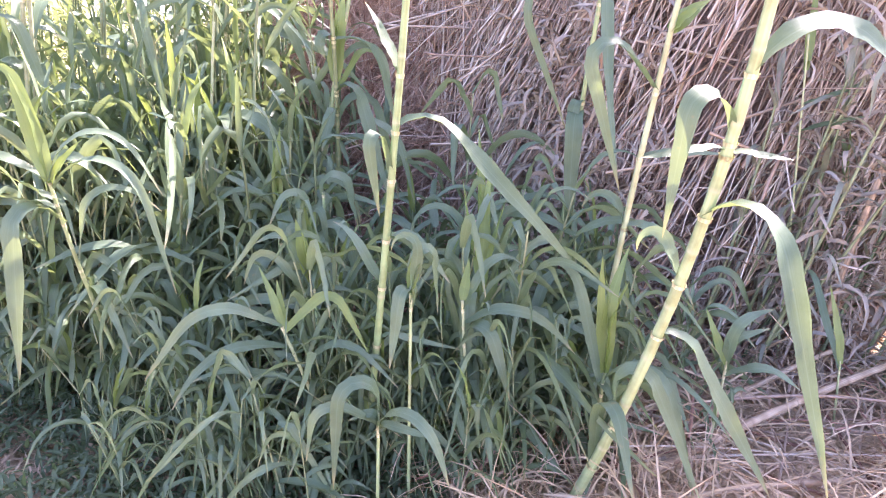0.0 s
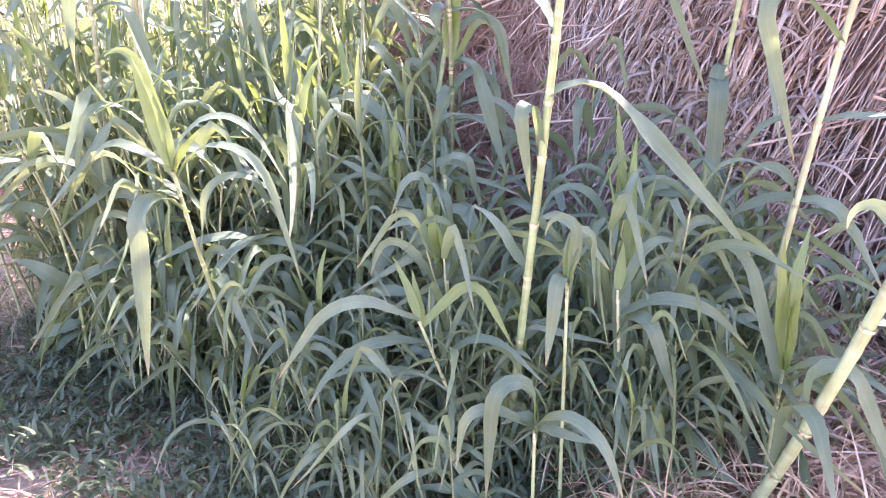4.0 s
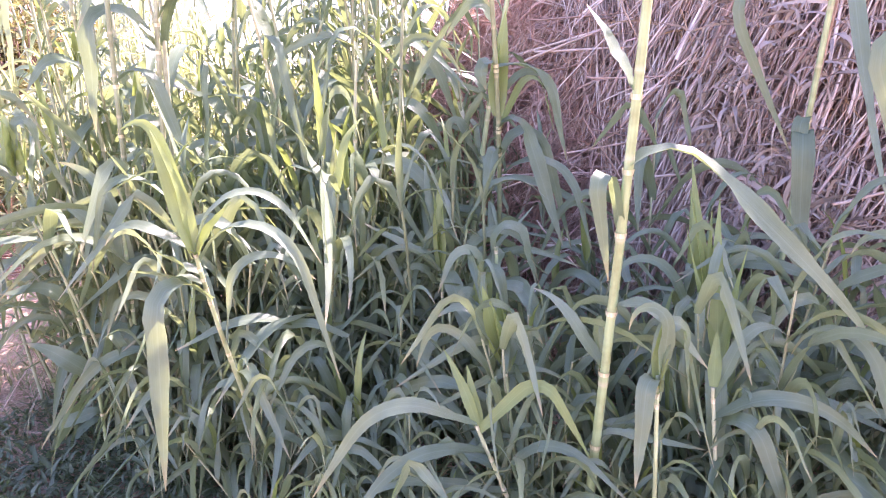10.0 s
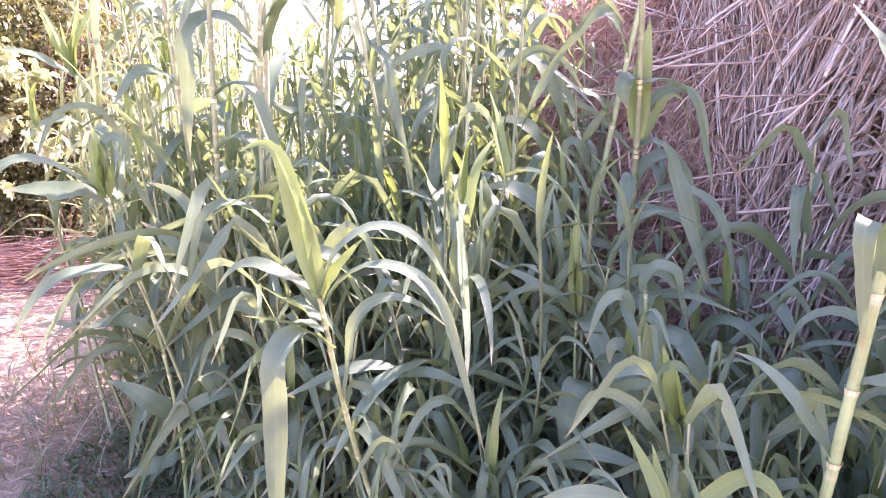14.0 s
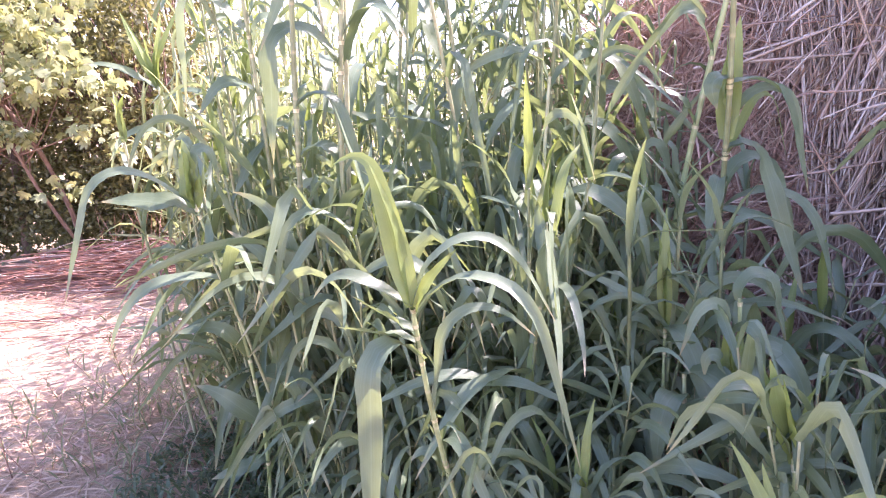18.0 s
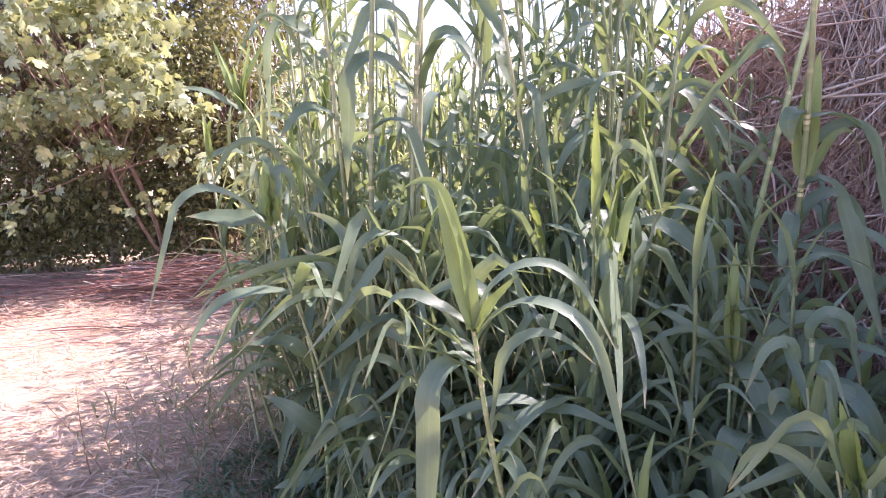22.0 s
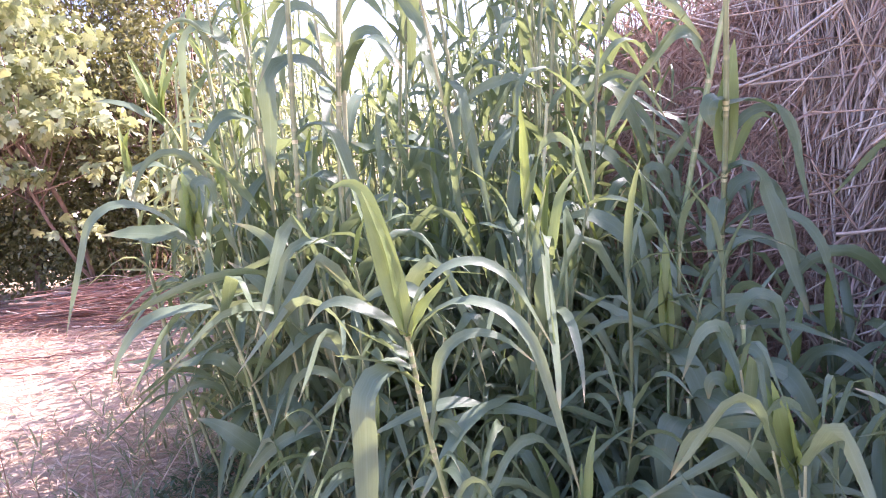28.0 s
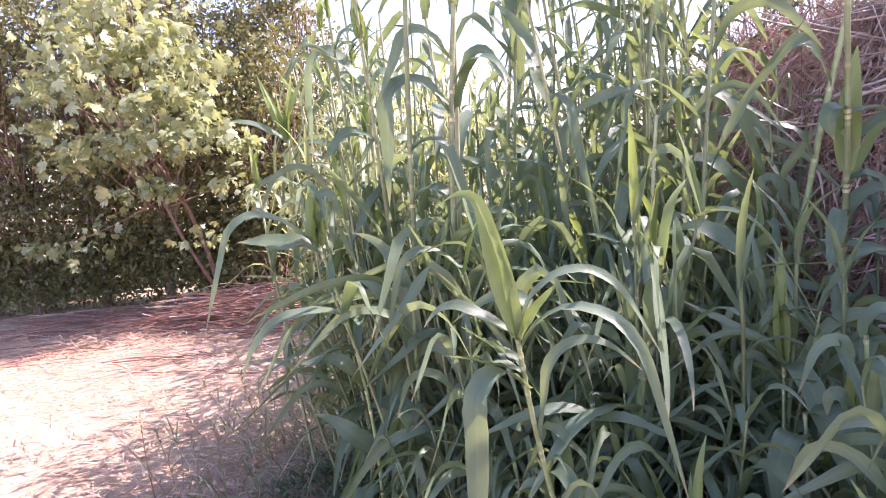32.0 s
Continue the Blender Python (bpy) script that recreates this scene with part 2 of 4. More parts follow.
def blade(length, width, rise, droop, start=0.1, span=0.9, twist=0.0, keel=0.25, steps=12, side=0.0, foot=0.45, wave=0.0, roll=0.0, turn=0.0):
    """A strap leaf from the origin along +x: rise and droop in degrees; the bend begins at start and takes span of its length; turn is a roll that sets in past the foot."""
    verts, faces, uvs = [], [], []
    p = np.zeros(3)
    tip = 1.55 + 0.75 * math.fabs(math.sin(91 * length + 13 * width))
    for i in range(steps + 1):
        s = i / steps
        k = min(1.0, max(0.0, (s - start) / span))
        a = radians(rise - droop * k * k * (3 - 2 * k))
        az = radians(side) * s * s
        if i:
            p = p + length / steps * np.array((math.cos(a) * math.cos(az), math.cos(a) * math.sin(az), math.sin(a)))
        w = width / 2 * (1 - s ** tip) * (1 - foot * (1 - min(1, s / 0.3)) ** 1.4) + 0.0006
        q = min(1.0, max(0.0, (s - 0.12) / 0.45))
        tw = radians(roll + twist * s + turn * q * q * (3 - 2 * q))
        up = np.array((-math.sin(a) * math.cos(az), -math.sin(a) * math.sin(az), math.cos(a)))
        out = np.array((-math.sin(az), math.cos(az), 0))
        o2, u2 = out * math.cos(tw) + up * math.sin(tw), up * math.cos(tw) - out * math.sin(tw)
        kk = keel * (1.25 - 0.8 * s) + wave * math.sin(9 * s + 40 * wave)
        lift = w * math.sin(kk) * u2
        ph = 31 * length + 57 * width + 7 * twist
        ra = 0.16 * w * (math.sin(17 * s + ph) + 0.6 * math.sin(41 * s + 2 * ph))
        rb = 0.16 * w * (math.sin(15 * s - ph) + 0.6 * math.sin(37 * s + 3 * ph))
        verts += [p - o2 * w * math.cos(kk) + lift + ra * u2, p, p + o2 * w * math.cos(kk) + lift + rb * u2]
        uvs += [(0, s), (0.5, s), (1, s)]
        if i:
            j = 3 * i
            faces += [(j - 3, j - 2, j + 1, j), (j - 2, j - 1, j + 2, j + 1)]
    return verts, faces, uvs


def blade_mesh(material, *args, **kw):
    v, f, u = blade(*args, **kw)
    return mesh_of("leaf", v, f, material, u)


def bowed(top, bow):
    """The line of a stem from the origin to top, bowed aside by the vector bow."""
    top, bow = Vector(top), Vector(bow)
    return lambda k: top * k + bow * (4 * k * (1 - k))


def tube(line, r0, r1, nodes=10, sides=7, swell=1.05):
    """A jointed stem along line(0..1) with a raised ring at each node."""
    verts, faces, uvs = [], [], []
    ks, rs = [], []
    for i in range(nodes):
        a, b = i / nodes, (i + 1) / nodes
        ks += [a + 0.012 * (b - a), a + 0.09 * (b - a), b - 0.07 * (b - a)]
        rs += [swell, 1.0, 0.97]
    ks.append(1.0)
    rs.append(1.0)
    n = len(ks)
    for i, (k, q) in enumerate(zip(ks, rs)):
        c, d = line(k), (line(min(1, k + 0.01)) - line(max(0, k - 0.01))).normalized()
        u = d.orthogonal().normalized()
        w = d.cross(u)
        r = (r0 + (r1 - r0) * k) * q
        for s in range(sides):
            a = 2 * math.pi * s / sides
            verts.append(c + (u * math.cos(a) + w * math.sin(a)) * r)
            uvs.append((s / sides, k * nodes))
    for i in range(n - 1):
        for s in range(sides):
            a, b = i * sides + s, i * sides + (s + 1) % sides
            faces.append((a, b, b + sides, a + sides))
    faces.append(tuple(range((n - 1) * sides, n * sides)))
    return verts, faces, uvs


REED = "tall green giant reed with arching blue-green strap leaves"
rng = random.Random(11)


def reed(height, lean, bow, r, nodes, first, plane, leaf, rnd, young=2, wide=0.058, label=REED, name="giant_reed"):
    """One reed at the origin: stalk, alternate leaves from node `first` up, and the upright young leaves at its tip."""
    root = thing(name, label, "reed", "giant reeds")
    line = bowed((lean[0], lean[1], height), bow)
    part("stalk", stalk_mesh(line, r, nodes, material=SHEATH), root)
    for i in range(first, nodes):
        k = (i + 0.95) / nodes
        az = plane + (180 if i % 2 else 0) + rnd.uniform(-38, 38)
        u = (i - first) / max(1, nodes - first)
        ln = leaf * rnd.uniform(0.65, 1.2) * (0.75 + 0.5 * math.sin(math.pi * min(1, u * 0.9 + 0.15)))
        q = rnd.random()
        if q < 0.40:
            habit = (rnd.uniform(44, 70), rnd.uniform(85, 130), rnd.uniform(0.12, 0.35), rnd.uniform(0.45, 0.65))
        elif q < 0.70:
            habit = (rnd.uniform(46, 76), rnd.uniform(110, 155), rnd.uniform(0.15, 0.5), rnd.choice((0.07, 0.1, 0.2, 0.32)))
        elif q < 0.90:
            habit = (rnd.uniform(15, 40), rnd.uniform(45, 90), 0.0, rnd.uniform(0.6, 0.9))
        else:
            habit = (rnd.uniform(62, 80), rnd.uniform(10, 45), 0.2, 0.8)
            ln *= 0.8
        me = blade_mesh(LEAF, ln, wide * rnd.uniform(0.5, 1.1) * min(1, ln / 0.42), *habit, rnd.uniform(-50, 50), rnd.uniform(0.15, 0.6),
                        side=rnd.uniform(-35, 35), wave=rnd.uniform(-0.25, 0.25), roll=rnd.uniform(-20, 20), turn=rnd.choice((-1, 1)) * rnd.uniform(20, 110))
        c = line(min(1, k))
        part("leaf", me, root, m=pose(c.x, c.y, c.z, 0, 0, az))
    if young:
        c = line(1.0)
        for j in range(young):
            me = blade_mesh(YOUNG, leaf * rnd.uniform(0.45, 0.75), 0.036, rnd.uniform(74, 88), rnd.uniform(5, 60), 0.4, 0.6, rnd.uniform(-40, 40), 0.6)
            part("young_leaf", me, root, "bright yellow-green upright young leaf", pose(c.x, c.y, c.z - 0.01, 0, 0, plane + 180 * j + rnd.uniform(-30, 30)))
    return root


def stalk_mesh(line, r, nodes, taper=0.55, material=None):
    v, f, u = tube(line, r, r * taper, nodes)
    return mesh_of("stalk", v, f, material or STALK, u)


def merged(name, pieces, material):
    """Joins (verts, faces, uvs, pose) pieces into one mesh."""
    vs, fs, us, n = [], [], [], 0
    for v, f, u, m in pieces:
        a = np.array([tuple(x) for x in v], dtype=float)
        mm = np.array(m)
        vs.append(a @ mm[:3, :3].T + mm[:3, 3])
        fs += [tuple(i + n for i in q) for q in f]
        us.append(np.array(u, dtype=float))
        n += len(a)
    return mesh_of(name, np.concatenate(vs).tolist(), fs, material, np.concatenate(us))


# ---- ground ----
def ground():
    n = 120
    xs = np.concatenate([np.linspace(-400, -9, 14), np.linspace(-8, 8, n), np.linspace(9, 400, 14)])
    ys = np.concatenate([np.linspace(-400, -5, 14), np.linspace(-4, 12, n), np.linspace(13, 400, 14)])
    verts = [(x, y, 0.03 * noise.noise((x * 0.9, y * 0.9, 0)) + 0.012 * noise.noise((x * 4, y * 4, 3)) - 0.02) for y in ys for x in xs]
    w = len(xs)
    faces = [(j * w + i, j * w + i + 1, (j + 1) * w + i + 1, (j + 1) * w + i) for j in range(len(ys) - 1) for i in range(w - 1)]
    ob = new("ground", mesh_of("ground", verts, faces, GROUND))
    tagged(ob, "dry sandy ground strewn with straw", "ground", kind="structure")


ground()


# ---- giant reeds of the front row ----
def hero_reed(base, top, bow, r, nodes, leaves, label=REED, taper=0.7, reach=1.0, seed=1, name="giant_reed"):
    """A reed at base whose stalk ends at top (from the base), each leaf as (place on the stalk, heading, length, width, rise, droop, start, span, side, young)."""
    rnd = random.Random(seed)
    root = thing(name, label, "reed", "giant reeds", m=pose(base[0], base[1], -0.02))
    straight = bowed(top, (bow, 0, 0))
    line = lambda k: straight(k * reach)
    part("stalk", stalk_mesh(line, r, max(4, int(nodes * reach)), taper, STALK if r > 0.0112 or reach == 1.0 else SHEATH), root)
    for k, az, ln, wd, rise, droop, start, span, side, young in leaves:
        c = straight(k)
        if young > 0 and wd > 0.044 and droop < 60:
            for turn, size in ((-34, 0.72), (38, 0.86)):
                me = blade_mesh(YOUNG, ln * size, wd * 0.8, min(88, rise + 4), droop * 0.6, start, span, turn, 0.6, 14, side, 0.6, 0.0, 60 * math.cos(radians(az)))
                part("young_leaf", me, root, "bright yellow-green young leaf", pose(c.x, c.y, c.z + 0.008, 0, 0, az + turn))
        face = math.cos(radians(az))
        if young > 0:
            me = blade_mesh(YOUNG, ln, wd, rise, droop, start, span, rnd.uniform(-20, 20), 0.25, 18, side, 0.5, rnd.uniform(-0.1, 0.1), 58 * face)
        else:
            over = -30 if young < 0 else 66 if wd > 0.07 or rise - droop < -45 else 40
            me = blade_mesh(LEAF, ln, wd * 1.05, rise, droop, start, span, rnd.uniform(-20, 20), rnd.uniform(0.15, 0.4), 18, side, 0.5, rnd.uniform(-0.1, 0.1), 14 * face, (over - 14) * face)
        blade_ob = part("young_leaf" if young > 0 else "leaf", me, root, "bright yellow-green young leaf" if young > 0 else "", pose(c.x, c.y, c.z + 0.01, 0, 0, az))
        if young < 1:
            ahead = (straight(k + 0.02) - straight(k - 0.02)).normalized()
            rr = r * (1 + (taper - 1) * k / reach)
            v, f, u = tube(lambda q: ahead * (0.012 * q - 0.005), rr * 1.06, rr * 1.3, 1, 8, 1.0)
            part("collar", mesh_of("collar", v, f[:-1], COLLAR, u), blade_ob, "pale leaf collar clasping the stalk", pose(0, 0, 0, 0, 0, -az) @ Matrix.Translation((0, 0, -0.01)))
    k = 1.08
    while k < reach:
        c = straight(k)
        me = blade_mesh(LEAF, rnd.uniform(0.4, 0.55), 0.052, rnd.uniform(45, 65), rnd.uniform(60, 120), 0.2, 0.7, rnd.uniform(-40, 40), 0.25, 12, rnd.uniform(-20, 20))
        part("leaf", me, root, m=pose(c.x, c.y, c.z, 0, 0, rnd.uniform(0, 360)))
        k += 0.12
    return root


hero_reed((-1.145, 2.360), (-0.036, -0.354, 1.012), -0.027, 0.0085, 9, [
    (1.00, 177, 0.415, 0.062, 80, 105, 0.70, 0.30, 1, 1),
    (0.99, 200, 0.330, 0.026, 85, 14, 0.40, 0.50, 0, 1),
    (0.99, 10, 0.170, 0.034, 62, 20, 0.10, 0.70, 0, 1),
    (1.00, 17, 0.498, 0.028, 67, 133, 0.08, 0.74, 2, 0),
    (0.96, 357, 0.696, 0.032, 63, 142, -0.02, 0.68, 3, 0),
    (1.00, 199, 0.253, 0.034, 37, 91, 0.43, 0.59, -0, 0),
    (0.93, 209, 0.179, 0.046, 38, -2, 0.47, 0.30, -3, -1),
    (0.90, 208, 0.198, 0.048, 41, 22, 0.00, 0.30, -1, -1),
    (0.86, 243, 0.671, 0.066, 47, 129, 0.08, 0.30, 3, 0),
    (0.69, 24, 0.494, 0.034, 81, 128, 0.30, 0.63, 3, 0),
    (0.49, 199, 0.149, 0.045, 64, 109, 0.43, 0.53, 0, 0),
    (0.54, 316, 0.410, 0.048, 86, 140, 0.05, 0.47, 6, 0),
], seed=3, label="green reed with a tall yellow-green young leaf and arching leaves")
hero_reed((-0.325, 1.950), (-0.154, -0.091, 0.609), 0.007, 0.0065, 8, [
    (0.98, 139, 0.198, 0.03, 66, 16, 0.15, 0.87, 0, 1),
    (0.96, 355, 0.400, 0.036, 45, 109, 0.36, 0.29, -4, 1),
    (0.99, 197, 0.498, 0.04, 28, 81, 0.20, 0.55, -1, 0),
    (0.84, 206, 0.434, 0.04, 29, 87, 0.00, 1.00, -2, 0),
    (0.70, 348, 0.408, 0.036, 64, 108, 0.09, 0.69, -4, 0),
    (0.67, 195, 0.360, 0.03, 17, 40, 0.47, 0.51, -3, 0),
    (0.95, 119, 0.161, 0.03, 69, -0, 0.15, 0.67, -1, 1),
], seed=4, name="reed_shoot", label="young reed shoot with an upright yellow-green leaf")
hero_reed((-0.191, 1.620), (0.016, 0.000, 0.436), 0.000, 0.006, 5, [
    (0.94, 168, 0.118, 0.03, 86, 116, 0.07, 0.59, -0, 0),
    (0.93, 345, 0.160, 0.03, 54, 63, -0.00, 0.30, 1, 0),
    (0.96, 322, 0.358, 0.036, 53, 123, -0.00, 0.88, 0, 0),
    (0.96, 189, 0.329, 0.034, 31, 111, 0.30, 0.44, 0, 0),
    (0.90, 201, 0.527, 0.045, 90, 175, 0.18, 0.41, 0, 0),
], seed=5, name="reed_shoot", label="young reed shoot with an upright yellow-green leaf")
hero_reed((-0.267, 1.965), (0.172, -0.150, 1.498), 0.003, 0.0125, 9, [
    (0.79, 355, 0.818, 0.062, 51, 98, -0.02, 0.29, 50, 0),
    (0.70, 233, 0.395, 0.04, 75, 175, 0.27, 0.30, -0, 0),
    (0.58, 333, 0.259, 0.036, 28, 78, -0.00, 0.66, 3, 0),
    (0.89, 158, 0.200, 0.04, 64, 10, 0.50, 0.52, -0, 0),
    (0.48, 148, 0.259, 0.036, 54, 45, 0.51, 0.51, -5, 0),
    (0.35, 4, 0.278, 0.026, 60, 76, -0.00, 0.30, 2, 0),
], seed=6, reach=1.5, label="tall thick yellow-green reed cane with one long arching leaf")
hero_reed((0.353, 1.750), (0.309, -0.300, 1.501), 0.059, 0.0175, 10, [
    (0.90, 7, 0.515, 0.065, 52, 104, -0.01, 0.86, 5, 0),
    (0.80, 203, 0.485, 0.055, 70, 153, 0.13, 0.40, -1, 0),
    (0.68, 305, 0.793, 0.062, 40, 111, -0.00, 0.39, -7, 0),
    (0.56, 165, 0.228, 0.04, 71, 160, 0.43, 0.59, 0, 0),
    (0.46, 346, 0.594, 0.055, 19, 79, -0.03, 0.28, 16, 0),
    (0.78, 191, 0.214, 0.026, 40, 47, -0.00, 0.30, -4, 0),
    (0.78, 333, 0.141, 0.026, 20, 25, -0.00, 0.30, 1, 0),
    (0.26, 342, 0.642, 0.05, 90, 156, 0.18, 0.28, 0, 0),
    (0.16, 287, 0.532, 0.05, 86, 149, 0.31, 0.37, 1, 0),
], seed=7, reach=1.35, label="thick leaning pale-green reed cane with broad sunlit drooping leaves")
hero_reed((0.528, 2.250), (0.151, -0.188, 1.565), -0.014, 0.0115, 9, [
    (0.81, 188, 0.712, 0.055, 49, 156, 0.22, 0.29, -1, 0),
    (0.92, 21, 0.163, 0.062, 40, 18, 0.25, 0.77, 2, 1),
    (0.53, 162, 0.231, 0.04, 69, 134, 0.26, 0.76, 0, 0),
    (0.53, 337, 0.253, 0.045, 20, 81, -0.00, 0.72, 1, 0),
    (0.68, 356, 0.270, 0.04, 20, 20, -0.00, 0.33, 1, 0),
], seed=8, reach=1.4, label="tall leaning reed cane with a folded hanging leaf")
hero_reed((0.460, 1.850), (0.027, 0.000, 0.464), 0.000, 0.007, 6, [
    (0.98, 57, 0.415, 0.05, 87, 43, 0.46, 0.30, -2, 1),
    (1.00, 149, 0.356, 0.036, 82, -6, 0.36, 0.30, -1, 1),
    (0.91, 327, 0.595, 0.045, 63, 135, -0.00, 0.54, 2, 0),
    (0.83, 130, 0.601, 0.04, 72, 138, 0.50, 0.52, 3, 0),
], seed=9, name="reed_shoot", label="young reed shoot with an upright yellow-green leaf")
hero_reed((0.478, 2.950), (0.125, -0.253, 1.687), -0.010, 0.0115, 10, [
    (0.63, 252, 0.728, 0.07, 86, 171, 0.03, 0.30, 6, 0),
    (0.94, 265, 0.856, 0.055, 33, 101, -0.01, 0.30, 26, 0),
    (0.70, 230, 0.282, 0.05, 23, 107, -0.00, 0.37, 0, 0),
    (0.92, 180, 0.873, 0.04, 61, 173, -0.00, 0.61, -3, 0),
], seed=10, reach=1.5, label="tall reed cane with flat blue-green hanging leaves")
hero_reed((-0.572, 3.200), (0.141, -0.451, 1.610), 0.036, 0.0105, 11, [
    (0.78, 34, 0.353, 0.075, 86, 7, 0.10, 0.47, 0, 1),
    (0.76, 11, 0.545, 0.04, 76, 159, 0.14, 0.63, 0, 0),
    (0.75, 37, 0.509, 0.03, 55, 131, 0.33, 0.35, -1, 1),
    (0.75, 347, 0.558, 0.066, 56, 131, -0.00, 0.30, 2, 0),
    (0.64, 353, 0.586, 0.045, 41, 119, -0.01, 0.73, 1, 0),
    (0.88, 23, 0.501, 0.045, 15, 93, -0.04, 0.67, -4, 0),
    (0.70, 240, 0.209, 0.06, 45, 110, -0.00, 0.30, -3, 0),
    (0.64, 11, 0.712, 0.06, 77, 155, 0.12, 0.39, -2, 0),
    (0.89, 198, 0.131, 0.065, 20, 126, -0.00, 0.75, -0, 0),
], seed=11, reach=1.35, label="tall reed with upright young leaves before the dead heap")
hero_reed((-0.679, 2.550), (0.044, 0.000, 0.795), 0.000, 0.006, 7, [
    (0.98, 76, 0.329, 0.045, 87, 15, 0.40, 0.30, -2, 1),
    (0.97, 296, 0.424, 0.06, 20, 74, -0.00, 0.47, 7, 0),
    (0.95, 186, 0.326, 0.04, 82, 50, 0.05, 0.33, -1, 0),
    (0.90, 8, 0.538, 0.04, 55, 133, 0.28, 0.62, 1, 0),
    (0.89, 194, 0.237, 0.036, 62, 169, 0.33, 0.66, -0, 0),
], seed=12, name="reed_shoot", label="young reed shoot with an upright yellow-green leaf")
hero_reed((-1.994, 2.560), (0.005, -0.121, 1.209), 0.074, 0.0075, 12, [
    (0.57, 199, 0.292, 0.06, 57, 61, 0.36, 0.30, 0, 0),
    (0.37, 192, 0.265, 0.085, 42, 25, 0.50, 0.52, -2, 0),
    (0.25, 220, 0.188, 0.065, 20, 26, -0.00, 0.29, -3, 0),
    (0.99, 140, 0.212, 0.085, 85, 22, 0.44, 0.58, 0, 1),
    (0.99, 210, 0.698, 0.036, 42, 112, 0.19, 0.44, -2, 0),
    (0.97, 200, 0.294, 0.085, 27, 26, 0.01, 1.00, -1, 0),
    (1.00, 31, 0.293, 0.05, 81, 164, 0.47, 0.32, -0, 0),
    (0.51, 10, 0.509, 0.09, 20, 90, -0.00, 0.50, -2, 0),
    (0.79, 204, 0.501, 0.052, 19, 87, -0.00, 1.00, -5, 0),
], seed=13, label="leaning reed at the bed edge with long drooping leaves")
hero_reed((-1.803, 2.550), (0.079, 0.000, 1.022), -0.002, 0.009, 8, [
    (0.68, 162, 0.659, 0.072, 92, 82, 0.38, 0.64, -0, 0),
    (0.71, 188, 0.456, 0.075, 86, 49, 0.14, 0.80, -1, 0),
    (0.32, 197, 0.414, 0.08, 95, 106, 0.47, 0.44, -0, 0),
    (0.52, 356, 0.642, 0.06, 87, 165, 0.31, 0.49, -0, 0),
], seed=14)
hero_reed((-1.798, 2.750), (0.196, 0.000, 1.325), 0.012, 0.0105, 10, [
    (0.55, 225, 0.554, 0.05, 66, 141, 0.19, 0.36, 1, 0),
    (0.82, 33, 0.527, 0.04, 59, 136, 0.22, 0.45, 1, 0),
    (0.37, 219, 0.411, 0.04, 86, 161, 0.15, 0.59, 0, 0),
], seed=15, reach=1.5)
hero_reed((-1.683, 2.700), (0.139, 0.000, 1.779), -0.033, 0.011, 14, [
    (0.88, 200, 0.658, 0.085, 60, 144, 0.15, 0.41, -1, 0),
    (0.93, 19, 0.319, 0.05, 53, 122, 0.37, 0.34, -0, 0),
    (0.98, 204, 0.431, 0.06, 56, 119, 0.21, 0.40, 0, 0),
], seed=16, reach=1.3, label="tall reed with one broad folded hanging leaf")
hero_reed((-1.858, 2.750), (0.204, -0.148, 1.853), -0.020, 0.011, 14, [
    (0.79, 13, 0.482, 0.055, 36, 112, 0.07, 0.34, -0, 0),
    (0.70, 24, 0.327, 0.06, 41, 130, 0.09, 0.53, -0, 0),
], seed=17, reach=1.25)
hero_reed((0.160, 2.350), (0.001, 0.000, 0.639), -0.000, 0.006, 6, [
    (0.97, 110, 0.509, 0.05, 78, -1, 0.15, 0.80, -4, 1),
    (0.93, 5, 0.424, 0.04, 79, 137, 0.43, 0.52, -0, 0),
    (0.87, 170, 0.552, 0.04, 67, 138, 0.42, 0.53, 1, 0),
    (0.79, 356, 0.522, 0.04, 67, 132, 0.25, 0.37, -0, 0),
    (0.73, 182, 0.360, 0.036, 64, 123, 0.43, 0.44, 0, 0),
], seed=18, name="reed_shoot", label="young reed shoot with an upright yellow-green leaf")
hero_reed((0.139, 2.100), (-0.016, 0.000, 0.604), 0.000, 0.006, 6, [
    (0.98, 82, 0.478, 0.05, 66, -1, 0.19, 0.30, -14, 1),
    (0.82, 56, 0.208, 0.045, 52, -1, 0.29, 0.30, 11, 1),
    (0.94, 169, 0.374, 0.04, 61, 128, 0.47, 0.38, 0, 0),
    (0.70, 356, 0.447, 0.045, 73, 147, 0.32, 0.40, -1, 0),
    (0.58, 353, 0.601, 0.045, 86, 116, 0.04, 0.72, 5, 0),
    (0.45, 314, 0.713, 0.05, 87, 167, 0.14, 0.30, 0, 0),
], seed=19, name="reed_shoot", label="young reed shoot with an upright yellow-green leaf")
hero_reed((-0.108, 1.750), (0.020, 0.000, 0.778), 0.000, 0.006, 5, [
    (0.98, 45, 0.124, 0.036, 78, -1, 0.40, 0.30, 1, 1),
    (0.96, 34, 0.359, 0.04, 80, 165, 0.27, 0.30, -1, 0),
    (0.94, 234, 0.278, 0.042, 81, 157, 0.05, 0.30, -1, 0),
    (0.91, 167, 0.300, 0.04, 98, 176, 0.52, 0.49, -1, 0),
], seed=20, name="reed_shoot", label="young reed shoot with an upright yellow-green leaf")
